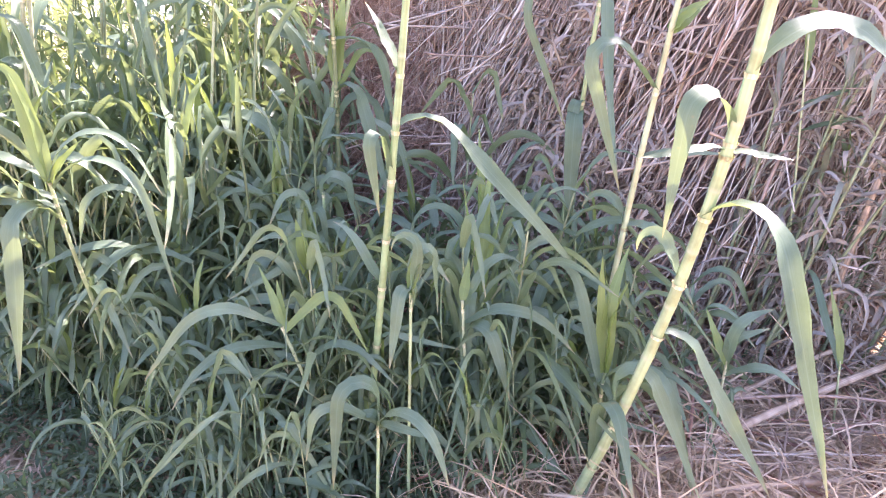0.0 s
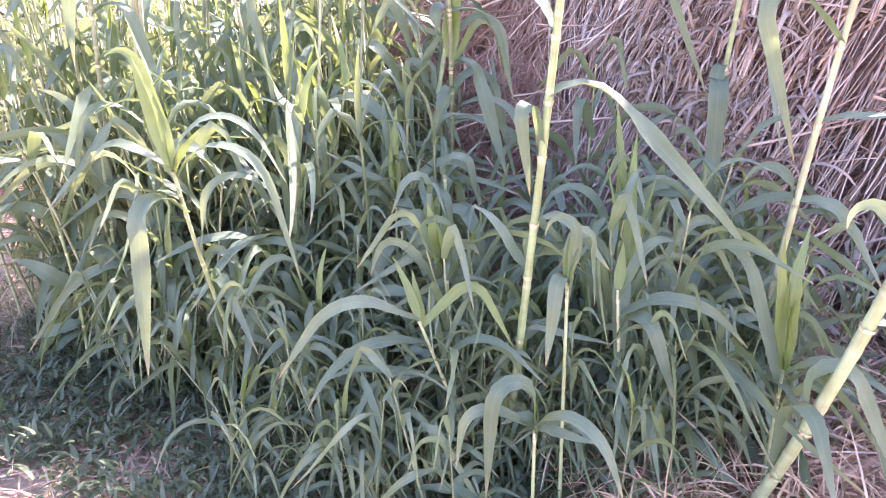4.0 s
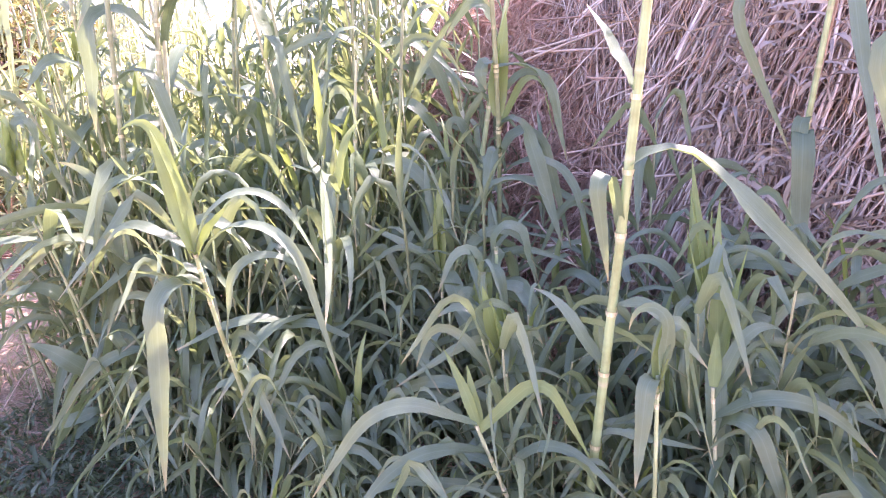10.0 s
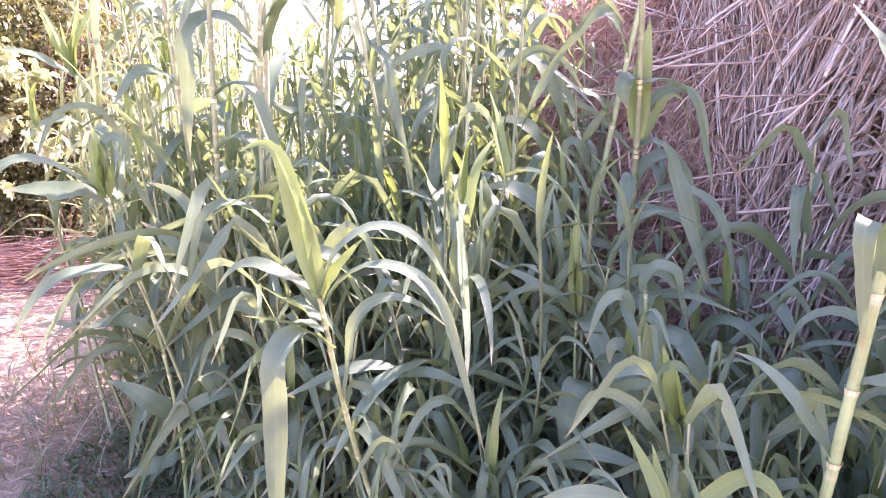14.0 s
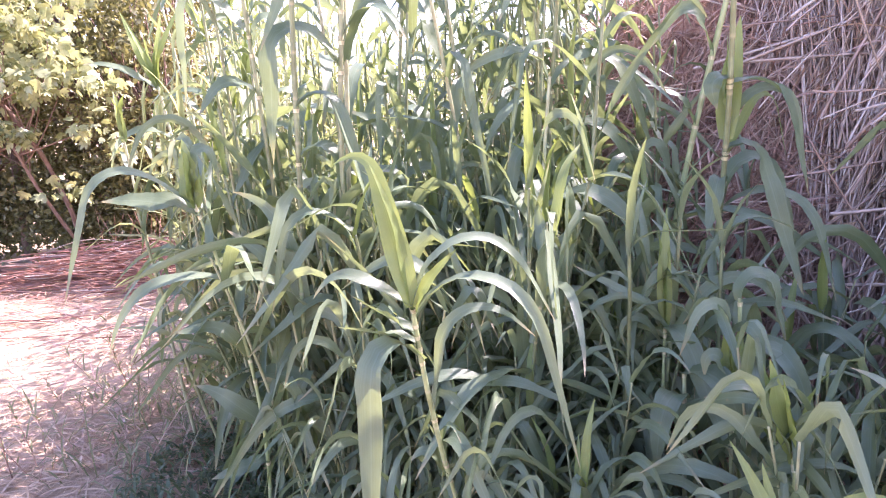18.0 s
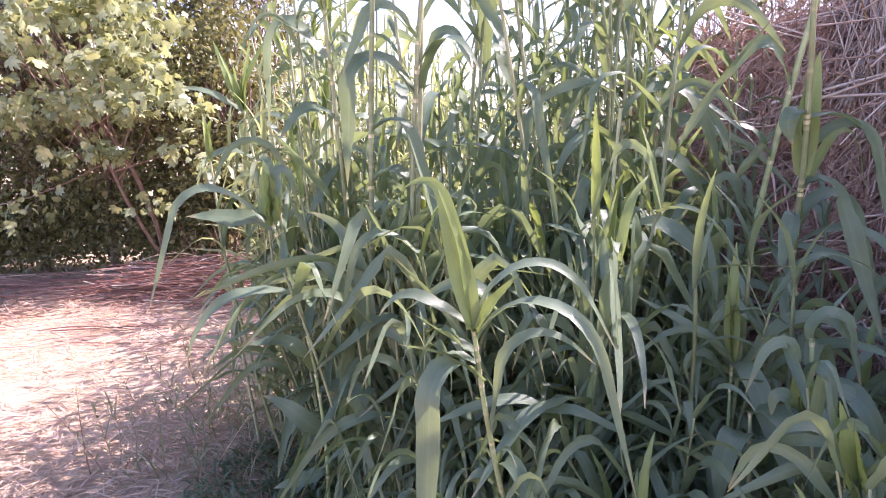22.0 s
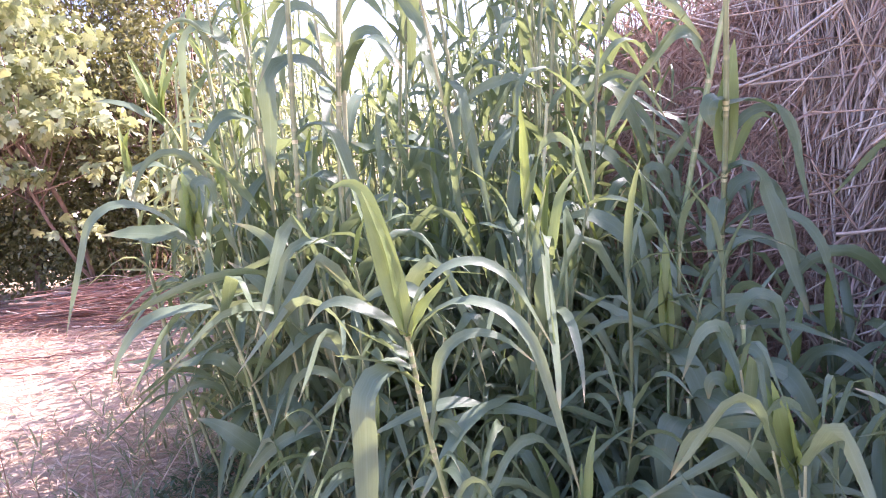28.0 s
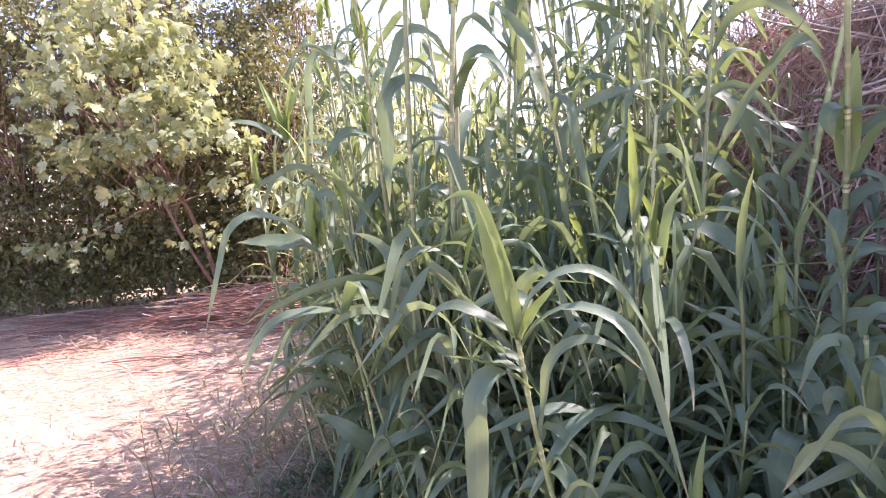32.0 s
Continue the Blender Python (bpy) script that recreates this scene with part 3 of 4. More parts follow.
hero_reed((0.090, 1.900), (-0.032, 0.000, 0.676), 0.000, 0.006, 5, [
    (0.99, 68, 0.129, 0.034, 62, -0, 0.35, 0.30, 5, 1),
    (0.69, 80, 0.566, 0.05, 76, 176, 0.29, 0.30, -7, 0),
    (0.87, 350, 0.405, 0.045, 37, 87, -0.00, 0.91, 12, 0),
    (0.78, 324, 0.354, 0.045, 81, 152, 0.04, 0.52, -2, 0),
    (0.95, 26, 0.314, 0.036, 59, 98, 0.35, 0.58, 1, 0),
], seed=21, name="reed_shoot", label="young reed shoot with an upright yellow-green leaf")
hero_reed((-1.086, 3.200), (0.133, 0.000, 1.664), -0.018, 0.009, 12, [
    (0.90, 25, 0.651, 0.07, 38, 111, 0.00, 0.68, -4, 0),
    (0.76, 13, 0.574, 0.06, 31, 101, 0.07, 0.59, 1, 0),
    (0.62, 21, 0.577, 0.075, 37, 101, -0.00, 0.74, -6, 0),
    (0.87, 202, 0.412, 0.06, 69, 135, 0.21, 0.51, -0, 0),
], seed=22, reach=1.4)
hero_reed((-1.403, 4.000), (0.252, 0.000, 2.125), 0.000, 0.011, 14, [
    (0.91, 66, 0.666, 0.11, 66, 169, -0.01, 0.29, 0, 0),
    (0.65, 214, 0.386, 0.09, 87, 169, 0.15, 0.32, 0, 0),
    (0.79, 7, 0.596, 0.07, 35, 122, -0.00, 0.58, -0, 0),
], seed=23, reach=1.2, label="tall reed with a very broad hanging leaf")
hero_reed((-1.730, 3.400), (0.199, 0.000, 2.082), -0.044, 0.0105, 13, [
    (0.93, 305, 0.588, 0.1, 73, 174, 0.13, 0.30, 4, 0),
    (0.65, 11, 0.536, 0.09, 85, 175, 0.02, 0.41, 0, 0),
    (0.83, 10, 0.431, 0.07, 84, 155, -0.00, 0.45, 0, 0),
    (0.59, 193, 0.302, 0.08, 66, 41, 0.46, 0.30, 0, 0),
], seed=24, reach=1.3)
hero_reed((-2.024, 3.000), (0.087, -0.200, 2.003), 0.008, 0.01, 12, [
    (0.86, 184, 0.653, 0.07, 49, 132, 0.26, 0.32, 1, 0),
    (0.95, 140, 0.202, 0.06, 85, 5, 0.29, 0.30, 0, 1),
    (0.76, 202, 0.281, 0.06, 50, 105, 0.00, 0.84, 0, 0),
    (0.83, 22, 0.331, 0.06, 73, 160, 0.25, 0.42, -0, 0),
], seed=25, reach=1.15)
hero_reed((-2.421, 3.300), (-0.267, 0.000, 1.633), -0.023, 0.008, 9, [
    (0.99, 183, 0.354, 0.05, 68, -2, 0.40, 0.30, -2, 1),
    (0.98, 196, 0.351, 0.045, 38, 37, 0.31, 0.71, -0, 0),
    (1.00, 38, 0.374, 0.045, 86, 28, 0.13, 0.36, -0, 1),
    (0.93, 16, 0.438, 0.05, 52, 133, 0.02, 0.77, -0, 0),
    (0.85, 204, 0.331, 0.05, 34, 92, 0.05, 0.97, 0, 0),
], seed=26, label="slender sunlit reed with a fan of yellow-green leaves")
hero_reed((-0.699, 3.350), (0.325, -0.176, 1.758), -0.036, 0.0125, 12, [
    (0.73, 191, 0.200, 0.06, 65, 45, 0.31, 0.60, 0, 0),
    (0.86, 194, 0.371, 0.07, 76, 129, 0.29, 0.47, -1, 0),
    (0.59, 194, 0.373, 0.06, 69, 172, 0.50, 0.30, 2, 0),
], seed=27, reach=1.4, label="tall pale leaning reed cane in front of the heap")
hero_reed((-0.464, 2.400), (-0.020, 0.000, 0.712), 0.000, 0.006, 6, [
    (0.97, 108, 0.141, 0.046, 78, -0, 0.34, 0.42, -1, 1),
    (0.98, 323, 0.337, 0.042, 86, 168, 0.31, 0.35, 0, 0),
    (0.96, 313, 0.116, 0.048, 51, -1, 0.45, 0.31, -3, 1),
    (0.92, 215, 0.430, 0.045, 86, 149, 0.42, 0.44, -0, 0),
    (0.88, 355, 0.457, 0.045, 86, 162, 0.13, 0.58, -1, 0),
], seed=28, name="reed_shoot", label="young reed shoot with an upright yellow-green leaf")
hero_reed((-0.388, 2.050), (-0.028, 0.000, 0.692), 0.000, 0.006, 5, [
    (0.97, 178, 0.214, 0.055, 74, -7, 0.34, 0.30, 1, 1),
    (0.94, 73, 0.119, 0.04, 57, 65, 0.03, 0.62, 10, 1),
    (0.95, 191, 0.291, 0.05, 68, 95, 0.49, 0.45, 0, 0),
    (0.94, 25, 0.196, 0.05, 76, 142, 0.29, 0.71, -0, 0),
], seed=29, name="reed_shoot", label="young reed shoot with an upright yellow-green leaf")
hero_reed((1.443, 2.200), (-0.024, 0.000, 0.327), 0.000, 0.005, 5, [
    (0.94, 121, 0.286, 0.034, 78, 7, 0.23, 0.30, -0, 1),
    (0.87, 99, 0.558, 0.03, 53, 162, 0.54, 0.49, -25, 0),
], seed=30, name="reed_shoot", label="young reed shoot with an upright yellow-green leaf")
hero_reed((0.890, 2.000), (0.033, 0.000, 0.427), -0.000, 0.006, 5, [
    (0.95, 17, 0.288, 0.045, 86, 80, 0.18, 0.69, -0, 0),
    (0.90, 12, 0.242, 0.04, 85, 75, 0.32, 0.30, -0, 0),
    (0.86, 343, 0.259, 0.04, 23, 59, 0.27, 0.55, -2, 0),
    (0.95, 137, 0.197, 0.035, 63, -1, 0.37, 0.30, -1, 1),
], seed=31, name="reed_shoot", label="young reed shoot with an upright yellow-green leaf")
hero_reed((1.465, 2.700), (-0.077, 0.000, 1.449), 0.004, 0.006, 6, [
    (0.90, 65, 0.353, 0.04, 71, -0, 0.45, 0.30, -2, 1),
    (0.81, 358, 0.266, 0.03, 18, -6, 0.35, 0.30, 8, 0),
    (0.74, 352, 0.258, 0.03, 18, 5, -0.00, 0.65, 5, 0),
], seed=32)
hero_reed((-0.392, 2.250), (-0.020, 0.000, 0.632), 0.000, 0.007, 5, [
    (0.95, 162, 0.199, 0.055, 79, -4, 0.34, 0.30, -0, 1),
    (0.90, 7, 0.243, 0.06, 86, 165, 0.05, 0.70, -0, 0),
], seed=33, name="reed_shoot", label="young reed shoot with an upright yellow-green leaf")
hero_reed((-0.491, 2.350), (-0.003, 0.000, 0.724), 0.000, 0.007, 5, [
    (0.98, 107, 0.141, 0.05, 86, -1, 0.39, 0.32, -1, 1),
    (0.97, 51, 0.139, 0.05, 69, -0, 0.37, 0.30, 1, 1),
    (0.93, 191, 0.183, 0.05, 75, 162, 0.47, 0.39, -0, 0),
], seed=34, name="reed_shoot", label="young reed shoot with an upright yellow-green leaf")
hero_reed((-0.609, 2.400), (0.011, 0.000, 0.702), 0.000, 0.007, 6, [
    (1.00, 316, 0.339, 0.075, 20, 86, 0.09, 0.48, 1, 0),
    (0.90, 243, 0.286, 0.07, 40, 117, 0.00, 0.80, -1, 0),
    (0.84, 2, 0.252, 0.055, 66, 146, -0.00, 0.46, 0, 0),
], seed=35)
hero_reed((-0.452, 2.500), (0.002, 0.000, 0.879), 0.000, 0.008, 6, [
    (0.91, 62, 0.441, 0.06, 86, 161, 0.01, 0.30, -9, 0),
    (0.84, 306, 0.350, 0.06, 33, 106, -0.00, 0.82, 6, 0),
    (0.98, 18, 0.329, 0.055, 86, 164, 0.05, 0.51, -1, 0),
], seed=36)
hero_reed((-1.044, 3.000), (0.083, 0.000, 1.500), -0.034, 0.009, 9, [
    (0.72, 349, 0.573, 0.065, 20, 101, 0.02, 0.82, 0, 0),
    (0.80, 208, 0.348, 0.06, 84, 165, -0.00, 0.55, 0, 0),
], seed=37)

# ---- reed bed ----
VARIANTS = []
for i in range(14):
    tall = i % 2 == 0
    h = rng.uniform(1.95, 2.6) if tall else rng.uniform(1.2, 1.75)
    VARIANTS.append(reed(h, (rng.uniform(-0.25, 0.25), rng.uniform(-0.25, 0.25)), (rng.uniform(-0.06, 0.06), rng.uniform(-0.06, 0.06), 0), rng.uniform(0.007, 0.0105), int(h / (0.19 if tall else 0.13)), 2, rng.uniform(0, 180), 0.55, rng, young=1 if i % 4 == 1 else 0, wide=0.062))
MID = []
for i in range(8):
    h = rng.uniform(0.9, 1.3)
    MID.append(reed(h, (rng.uniform(-0.3, 0.2), rng.uniform(-0.3, 0.1)), (rng.uniform(-0.05, 0.05), 0, 0), 0.0075, int(h / 0.1), 1, rng.uniform(0, 180), 0.53, rng, young=i % 2, wide=0.06, label="leafy green giant reed of middle height"))
SHORT = []
for i in range(12):
    h = rng.uniform(0.3, 0.8)
    SHORT.append(reed(h, (rng.uniform(-0.2, 0.2), rng.uniform(-0.2, 0.2)), (0, 0, 0), 0.005, max(5, int(h / 0.06)), 1, rng.uniform(0, 180), 0.44, rng, young=1 if i % 4 == 0 else 0, wide=0.046, label="short green reed shoot with arching strap leaves", name="reed_shoot"))


def scatter(sources, count, box, keep, low, high, used):
    """Copies of the sources over a box of the plan (x0, x1, y0, y1), where keep(x, y) holds."""
    n = 0
    while n < count:
        x, y = rng.uniform(box[0], box[1]), rng.uniform(box[2], box[3])
        if not keep(x, y):
            continue
        src = sources[n % len(sources)]
        m = pose(x, y, -0.02, rng.uniform(-4, 4), rng.uniform(-4, 4), rng.uniform(0, 360))
        if src.name in used:
            copy_thing(src, m @ Matrix.Scale(rng.uniform(low, high), 4))
        else:
            src.matrix_basis = m
            used.add(src.name)
        n += 1


used = set()
# the middle rows, thinner towards the heap
scatter(MID, 58, (-2.7, -1.0, 2.5, 3.4), lambda x, y: x > -2.1 - 0.7 * (y - 2.7), 0.85, 1.15, used)
scatter(VARIANTS, 40, (-3.3, -0.75, 3.2, 4.2), lambda x, y: x > -2.1 - 0.8 * (y - 2.7) and x < -0.9 - 0.05 * (y - 2.7), 0.8, 1.05, used)
scatter(VARIANTS[::2], 8, (-1.2, -0.45, 2.95, 3.6), lambda x, y: True, 0.75, 1.05, used)
scatter(VARIANTS, 15, (-1.7, -0.6, 3.35, 4.1), lambda x, y: y < 3.55 - 0.4 * x, 0.8, 1.0, used)
scatter(MID, 14, (-1.6, 0.1, 2.8, 3.35), lambda x, y: True, 0.8, 1.1, used)
# the back rows
scatter(VARIANTS, 22, (-4.6, -0.9, 4.0, 5.4), lambda x, y: x > -3.1 - 0.6 * (y - 4.0) and x < -1.2 - 0.1 * (y - 4), 0.65, 0.92, used)
scatter(MID, 5, (1.5, 2.5, 2.5, 2.9), lambda x, y: True, 0.7, 1.0, used)
# shoots along the front
scatter(SHORT, 135, (-2.1, 0.6, 1.95, 2.95), lambda x, y: (x < -0.4 or y < 2.2 or rng.random() < 0.4) and x > -1.95 - 0.3 * (y - 2.3) and (y > 2.45 or x > -0.45) and y > 2.2 + 0.15 * x * x * (1 if x < 0 else 0.2) - 0.2 * (x > -0.9), 0.75, 1.2, used)
scatter(SHORT, 34, (-1.7, -0.8, 2.0, 2.5), lambda x, y: y > 1.75 - 0.35 * x and y < 2.5, 0.65, 1.0, used)
scatter(SHORT, 50, (-1.1, 0.5, 1.85, 2.15), lambda x, y: y > 1.85 - 0.15 * (x + 0.4), 0.5, 0.8, used)
scatter(SHORT, 44, (-1.05, 0.3, 1.66, 1.98), lambda x, y: y > 1.66 + 0.3 * max(0.0, -x - 0.55), 0.45, 0.75, used)
scatter(SHORT, 8, (-0.1, 1.0, 1.95, 2.4), lambda x, y: True, 0.45, 0.8, used)
scatter(SHORT, 22, (-0.4, 2.2, 2.3, 3.2), lambda x, y: x < 0.75 or y < 2.6 and abs(x - 1.3) > 0.3, 0.6, 1.1, used)

for i in range(18):
    x = -2.62 + 0.6 * (i * 0.618 % 1)
    y = 2.95 + 0.9 * (i * 0.382 % 1) - 0.5 * (x + 2.4)
    h = rng.uniform(1.15, 1.5) if x < -2.5 else rng.uniform(1.5, 2.15)
    edge = reed(h, (rng.uniform(-0.16, 0.06), rng.uniform(-0.15, 0.1)), (rng.uniform(-0.05, 0.05), 0, 0), 0.0085, int(h / 0.12), 3, rng.uniform(-60, 60), 0.3, rng, young=3, wide=0.043, label="sunlit yellow-green reed at the edge of the bed")
    edge.matrix_basis = pose(x, y, -0.02)


def thicket(count, box, keep, tall, leaf, wide, material, label, lean=(0.0, 0.0), rest=lambda x, y: -0.02):
    """Reeds at the back of the bed, too many and too far to count: thin stems with lance leaves; tall(x) is their height."""
    stems, blades = [], []
    for i in range(count):
        x, y = rng.uniform(box[0], box[1]), rng.uniform(box[2], box[3])
        if not keep(x, y):
            continue
        h = tall(x) * rng.uniform(0.7, 1.12)
        line = bowed((lean[0] + rng.uniform(-0.2, 0.2), lean[1] + rng.uniform(-0.2, 0.2), h), (rng.uniform(-0.05, 0.05), rng.uniform(-0.05, 0.05), 0))
        v, f, u = tube(line, 0.009, 0.005, 8, 5)
        z = rest(x, y)
        stems.append((v, f, u, pose(x, y, z)))
        k, az = 0.22, rng.uniform(0, 360)
        while k < 1:
            c = line(k)
            v, f, u = blade(leaf * rng.uniform(0.7, 1.3), wide * rng.uniform(0.75, 1.25), rng.uniform(35, 75), rng.uniform(25, 135), 0.05, rng.uniform(0.4, 0.85), rng.uniform(-50, 50), 0.3, 7, rng.uniform(-25, 25))
            blades.append((v, f, u, pose(x + c.x, y + c.y, z + c.z, 0, 0, az)))
            az += 180 + rng.uniform(-40, 40)
            k += rng.uniform(0.09, 0.14) / h
        for j in range(2):
            v, f, u = blade(rng.uniform(0.2, 0.35), 0.03, rng.uniform(70, 88), rng.uniform(0, 50), 0.3, 0.7, 0, 0.6, 6)
            blades.append((v, f, u, pose(x + line(1).x, y + line(1).y, z + h - 0.03, 0, 0, rng.uniform(0, 360))))
    root = thing("reed_thicket", label, "reeds", kind="stuff")
    tagged(part("stem", merged("stem", stems, STEM), root), kind="stuff")
    tagged(part("foliage", merged("foliage", blades, material), root), kind="stuff")


# these back reeds carry their sunlit look in the leaf colour
thicket(210, (-4.9, -2.0, 4.5, 7.0), lambda x, y: x > -2.95 - 0.75 * (y - 4.5) and x < -1.6 - 0.28 * (y - 4.5), lambda x: 1.5 + 0.32 * max(0.0, -1.4 - x), 0.32, 0.04, LEAF_SUNLIT, "sunlit yellow-green reeds crowded at the bed's back")
thicket(20, (-2.9, -1.0, 4.3, 6.0), lambda x, y: x > -2.0 - 0.3 * (y - 4.5), lambda x: 2.2, 0.42, 0.052, LEAF_BACK, "tall blue-green reeds standing against the sky")
thicket(40, (-1.5, 0.5, 4.1, 5.6), lambda x, y: y > 4.6 + 0.3 * x, lambda x: 2.75, 0.4, 0.05, LEAF_BACK, "tall shaded reeds growing up through the dead heap")
thicket(105, (-2.3, 0.4, 2.55, 3.9), lambda x, y: -1.95 - 0.7 * (y - 2.7) < x < -0.45, lambda x: 1.05, 0.3, 0.026, LEAF_BACK, "slender young reeds filling the bed between the tall ones")
# the same sunlit leaf tone along the near edge
thicket(60, (-3.1, -1.9, 2.75, 4.4), lambda x, y: abs(x + 2.05 + 0.7 * (y - 2.7)) < 0.3, lambda x: 1.35, 0.3, 0.032, LEAF_SUNLIT, "slender sunlit reeds along the bed's edge")

# ---- heap of dead canes ----
def front(x):
    """Where the foot of the heap lies."""
    return 3.75 - 0.5 * min(1.0, max(0.0, (x + 1.0) / 1.6)) - 0.4 * min(1.0, max(0.0, (x - 0.6) / 1.2))


def mound(x, y):
    """The heap's surface: low at its end among the reeds, a steep wall of leaning canes elsewhere."""
    d = y - front(x)
    # last term: a hump on the unseen crest, added to shade the front shoots
    top = 0.5 + 1.6 * min(1.0, max(0.0, x + 1.8)) + 1.6 * min(1.0, max(0.0, (x - 0.2) / 1.2)) + 0.4 * math.exp(-((x - 1.7) / 0.5) ** 2)
    h = top * (1 - math.exp(-max(0.0, d) * (1.6 + 0.8 * min(1.0, max(0.0, x))))) * min(1.0, max(0.0, (x + 1.9) / 0.6))
    h *= min(1.0, max(0.0, (6.0 - y) / 1.2))
    return h + 0.12 * noise.noise((x * 1.3, y * 1.3, 5)) * min(1.0, h * 3)


def heap_body():
    nx, ny = 70, 50
    verts = [(-2.0 + 6.5 * i / nx, 2.9 + 3.8 * j / ny, mound(-2.0 + 6.5 * i / nx, 2.9 + 3.8 * j / ny) - 0.06) for j in range(ny + 1) for i in range(nx + 1)]
    faces = [(j * (nx + 1) + i, j * (nx + 1) + i + 1, (j + 1) * (nx + 1) + i + 1, (j + 1) * (nx + 1) + i) for j in range(ny) for i in range(nx)]
    uvs = [(v[0] * 0.3, v[1]) for v in verts]
    return mesh_of("heap_core", verts, faces, LITTER, uvs)


heap = thing("dead_cane_heap", "tall heap of leaning dead canes, grey-brown and dry", "dead canes")
part("core", heap_body(), heap)
CANES = []
for i in range(14):
    ln = rng.uniform(0.8, 2.5)
    r = rng.uniform(0.0035, 0.0082)
    v, f, u = tube(bowed((0, 0, ln), (rng.uniform(-0.08, 0.08), rng.uniform(-0.08, 0.08), 0)), r, r * 0.6, max(4, int(ln / 0.18)), 6)
    me = mesh_of("dead_cane", v, f, DEAD, u)
    v, f, u = tube(bowed((0, 0, ln), (rng.uniform(-0.1, 0.1), rng.uniform(-0.1, 0.1), 0)), r * rng.uniform(0.6, 1.0), r * 0.5, 2, 4, 1.0)
    red_me = me.copy()
    red_me.materials[0] = RED
    CANES.append((ln, v, f, u, me, red_me))


def lean_pose(x, y, z, d, ln):
    return Matrix.Translation((x, y, z)) @ Vector(d).to_track_quat("Z", "Y").to_matrix().to_4x4() @ pose(0, 0, 0, 0, 0, rng.uniform(0, 360)) @ Matrix.Translation((0, 0, -ln / 2))


def heap_pose(i):
    """A place on the heap's face, denser towards its foot, and the lie of the cane there: fanned, in loose bundles."""
    x = rng.uniform(-1.5, 4.0)
    if x > 0.85 and rng.random() < 0.4:
        x = rng.uniform(-1.5, 0.85)
    y = front(x) + 0.03 + 2.1 * rng.random() ** 1.5
    ln = CANES[i % 14][0]
    z = mound(x, y)
    red = x < 0.1 + 0.3 * noise.noise((y * 1.5, z * 2.0, 4)) + 0.12 * rng.gauss(0, 1)
    low = z < 0.6 + 0.3 * noise.noise((x * 2, y, 7)) and x > 0.45
    pick = rng.random()
    if red:
        d = (rng.gauss(0.35, 0.5), rng.uniform(-0.4, 0.4), rng.gauss(0.45, 0.4))
    elif pick < (0.35 if low else 0.05):
        d = (rng.uniform(-1, 1), rng.uniform(-0.5, 0.5), rng.uniform(-0.3, 0.8))
    elif pick < (0.75 if low else 0.08):
        d = (0.85, 0.15 + rng.gauss(0, 0.15), 0.36 + rng.gauss(0, 0.2))
    else:
        fan = 0.2 + 0.3 * min(1.4, max(0.0, x - 0.2)) + 0.3 * noise.noise((x * 2.2, y * 2.2, 2))
        d = (fan + rng.gauss(0, 0.15), 0.30 + rng.gauss(0, 0.1), 0.92 + rng.gauss(0, 0.1))
    size = 0.35 if red else 0.55 if low else 0.9
    thin = 0.62 if red else 1.0
    m = lean_pose(x, y, z + rng.uniform(-0.03, 0.05), d, ln * size) @ Matrix.Diagonal((thin, thin, size, 1))
    return m, red


for i in range(300):
    m, red = heap_pose(i)
    part("cane", CANES[i % 14][5 if red else 4], heap, m=m)
grey, rusty = [], []
for i in range(15000):
    m, red = heap_pose(i)
    (rusty if red else grey).append((*CANES[i % 14][1:4], m))
tagged(part("loose_cane", merged("loose_cane", grey, DEAD_MANY), heap), kind="stuff")
tagged(part("rusty_cane", merged("rusty_cane", rusty, RED_MANY), heap), kind="stuff")


def strip(ln, wd, rise, droop, twist=0.0):
    return blade(ln, wd, rise, droop, 0.0, 1.0, twist, 0.3, 5)


pieces, rusty = [], []
for i in range(11000):
    x = rng.uniform(-1.7, 3.2)
    y = front(x) + 1.7 * rng.random() ** 1.3
    z = mound(x, y)
    v, f, u = strip(rng.uniform(0.12, 0.5), rng.uniform(0.003, 0.014), rng.uniform(-20, 40), rng.uniform(10, 90), rng.uniform(-90, 90))
    if rng.random() < 0.4:
        m = pose(x, y, z + rng.uniform(0.0, 0.1), rng.uniform(-60, 60), rng.gauss(-55, 18), rng.gauss(20, 25))
    else:
        m = pose(x, y, z + rng.uniform(0.0, 0.12), rng.uniform(-60, 60), rng.uniform(-40, 40), rng.uniform(0, 360))
    (rusty if x < 0.08 + rng.gauss(0, 0.15) or rng.random() < 0.25 else pieces).append((v, f, u, m))
tagged(part("dry_leaf", merged("dry_leaf", pieces, STRAW), heap), kind="stuff")
withered = []
for i in range(12000):
    x = rng.uniform(0.35, 2.9)
    y = front(x) + 1.3 * rng.random() ** 1.4
    if noise.noise((x * 1.7, y * 1.7, 12)) < rng.uniform(-0.5, 0.15):
        continue
    v, f, u = strip(rng.uniform(0.08, 0.32), rng.uniform(0.006, 0.024), rng.uniform(-10, 50), rng.uniform(30, 130), rng.uniform(-120, 120))
    withered.append((v, f, u, pose(x, y - rng.uniform(0.1, 0.5), mound(x, y) + rng.uniform(0.0, 0.2), rng.uniform(-40, 40), rng.uniform(-30, 30), rng.uniform(0, 360))))
tagged(part("withered_leaf", merged("withered_leaf", withered, DULL), heap), kind="stuff")
tagged(part("rusty_straw", merged("rusty_straw", rusty, RUST), heap), kind="stuff")

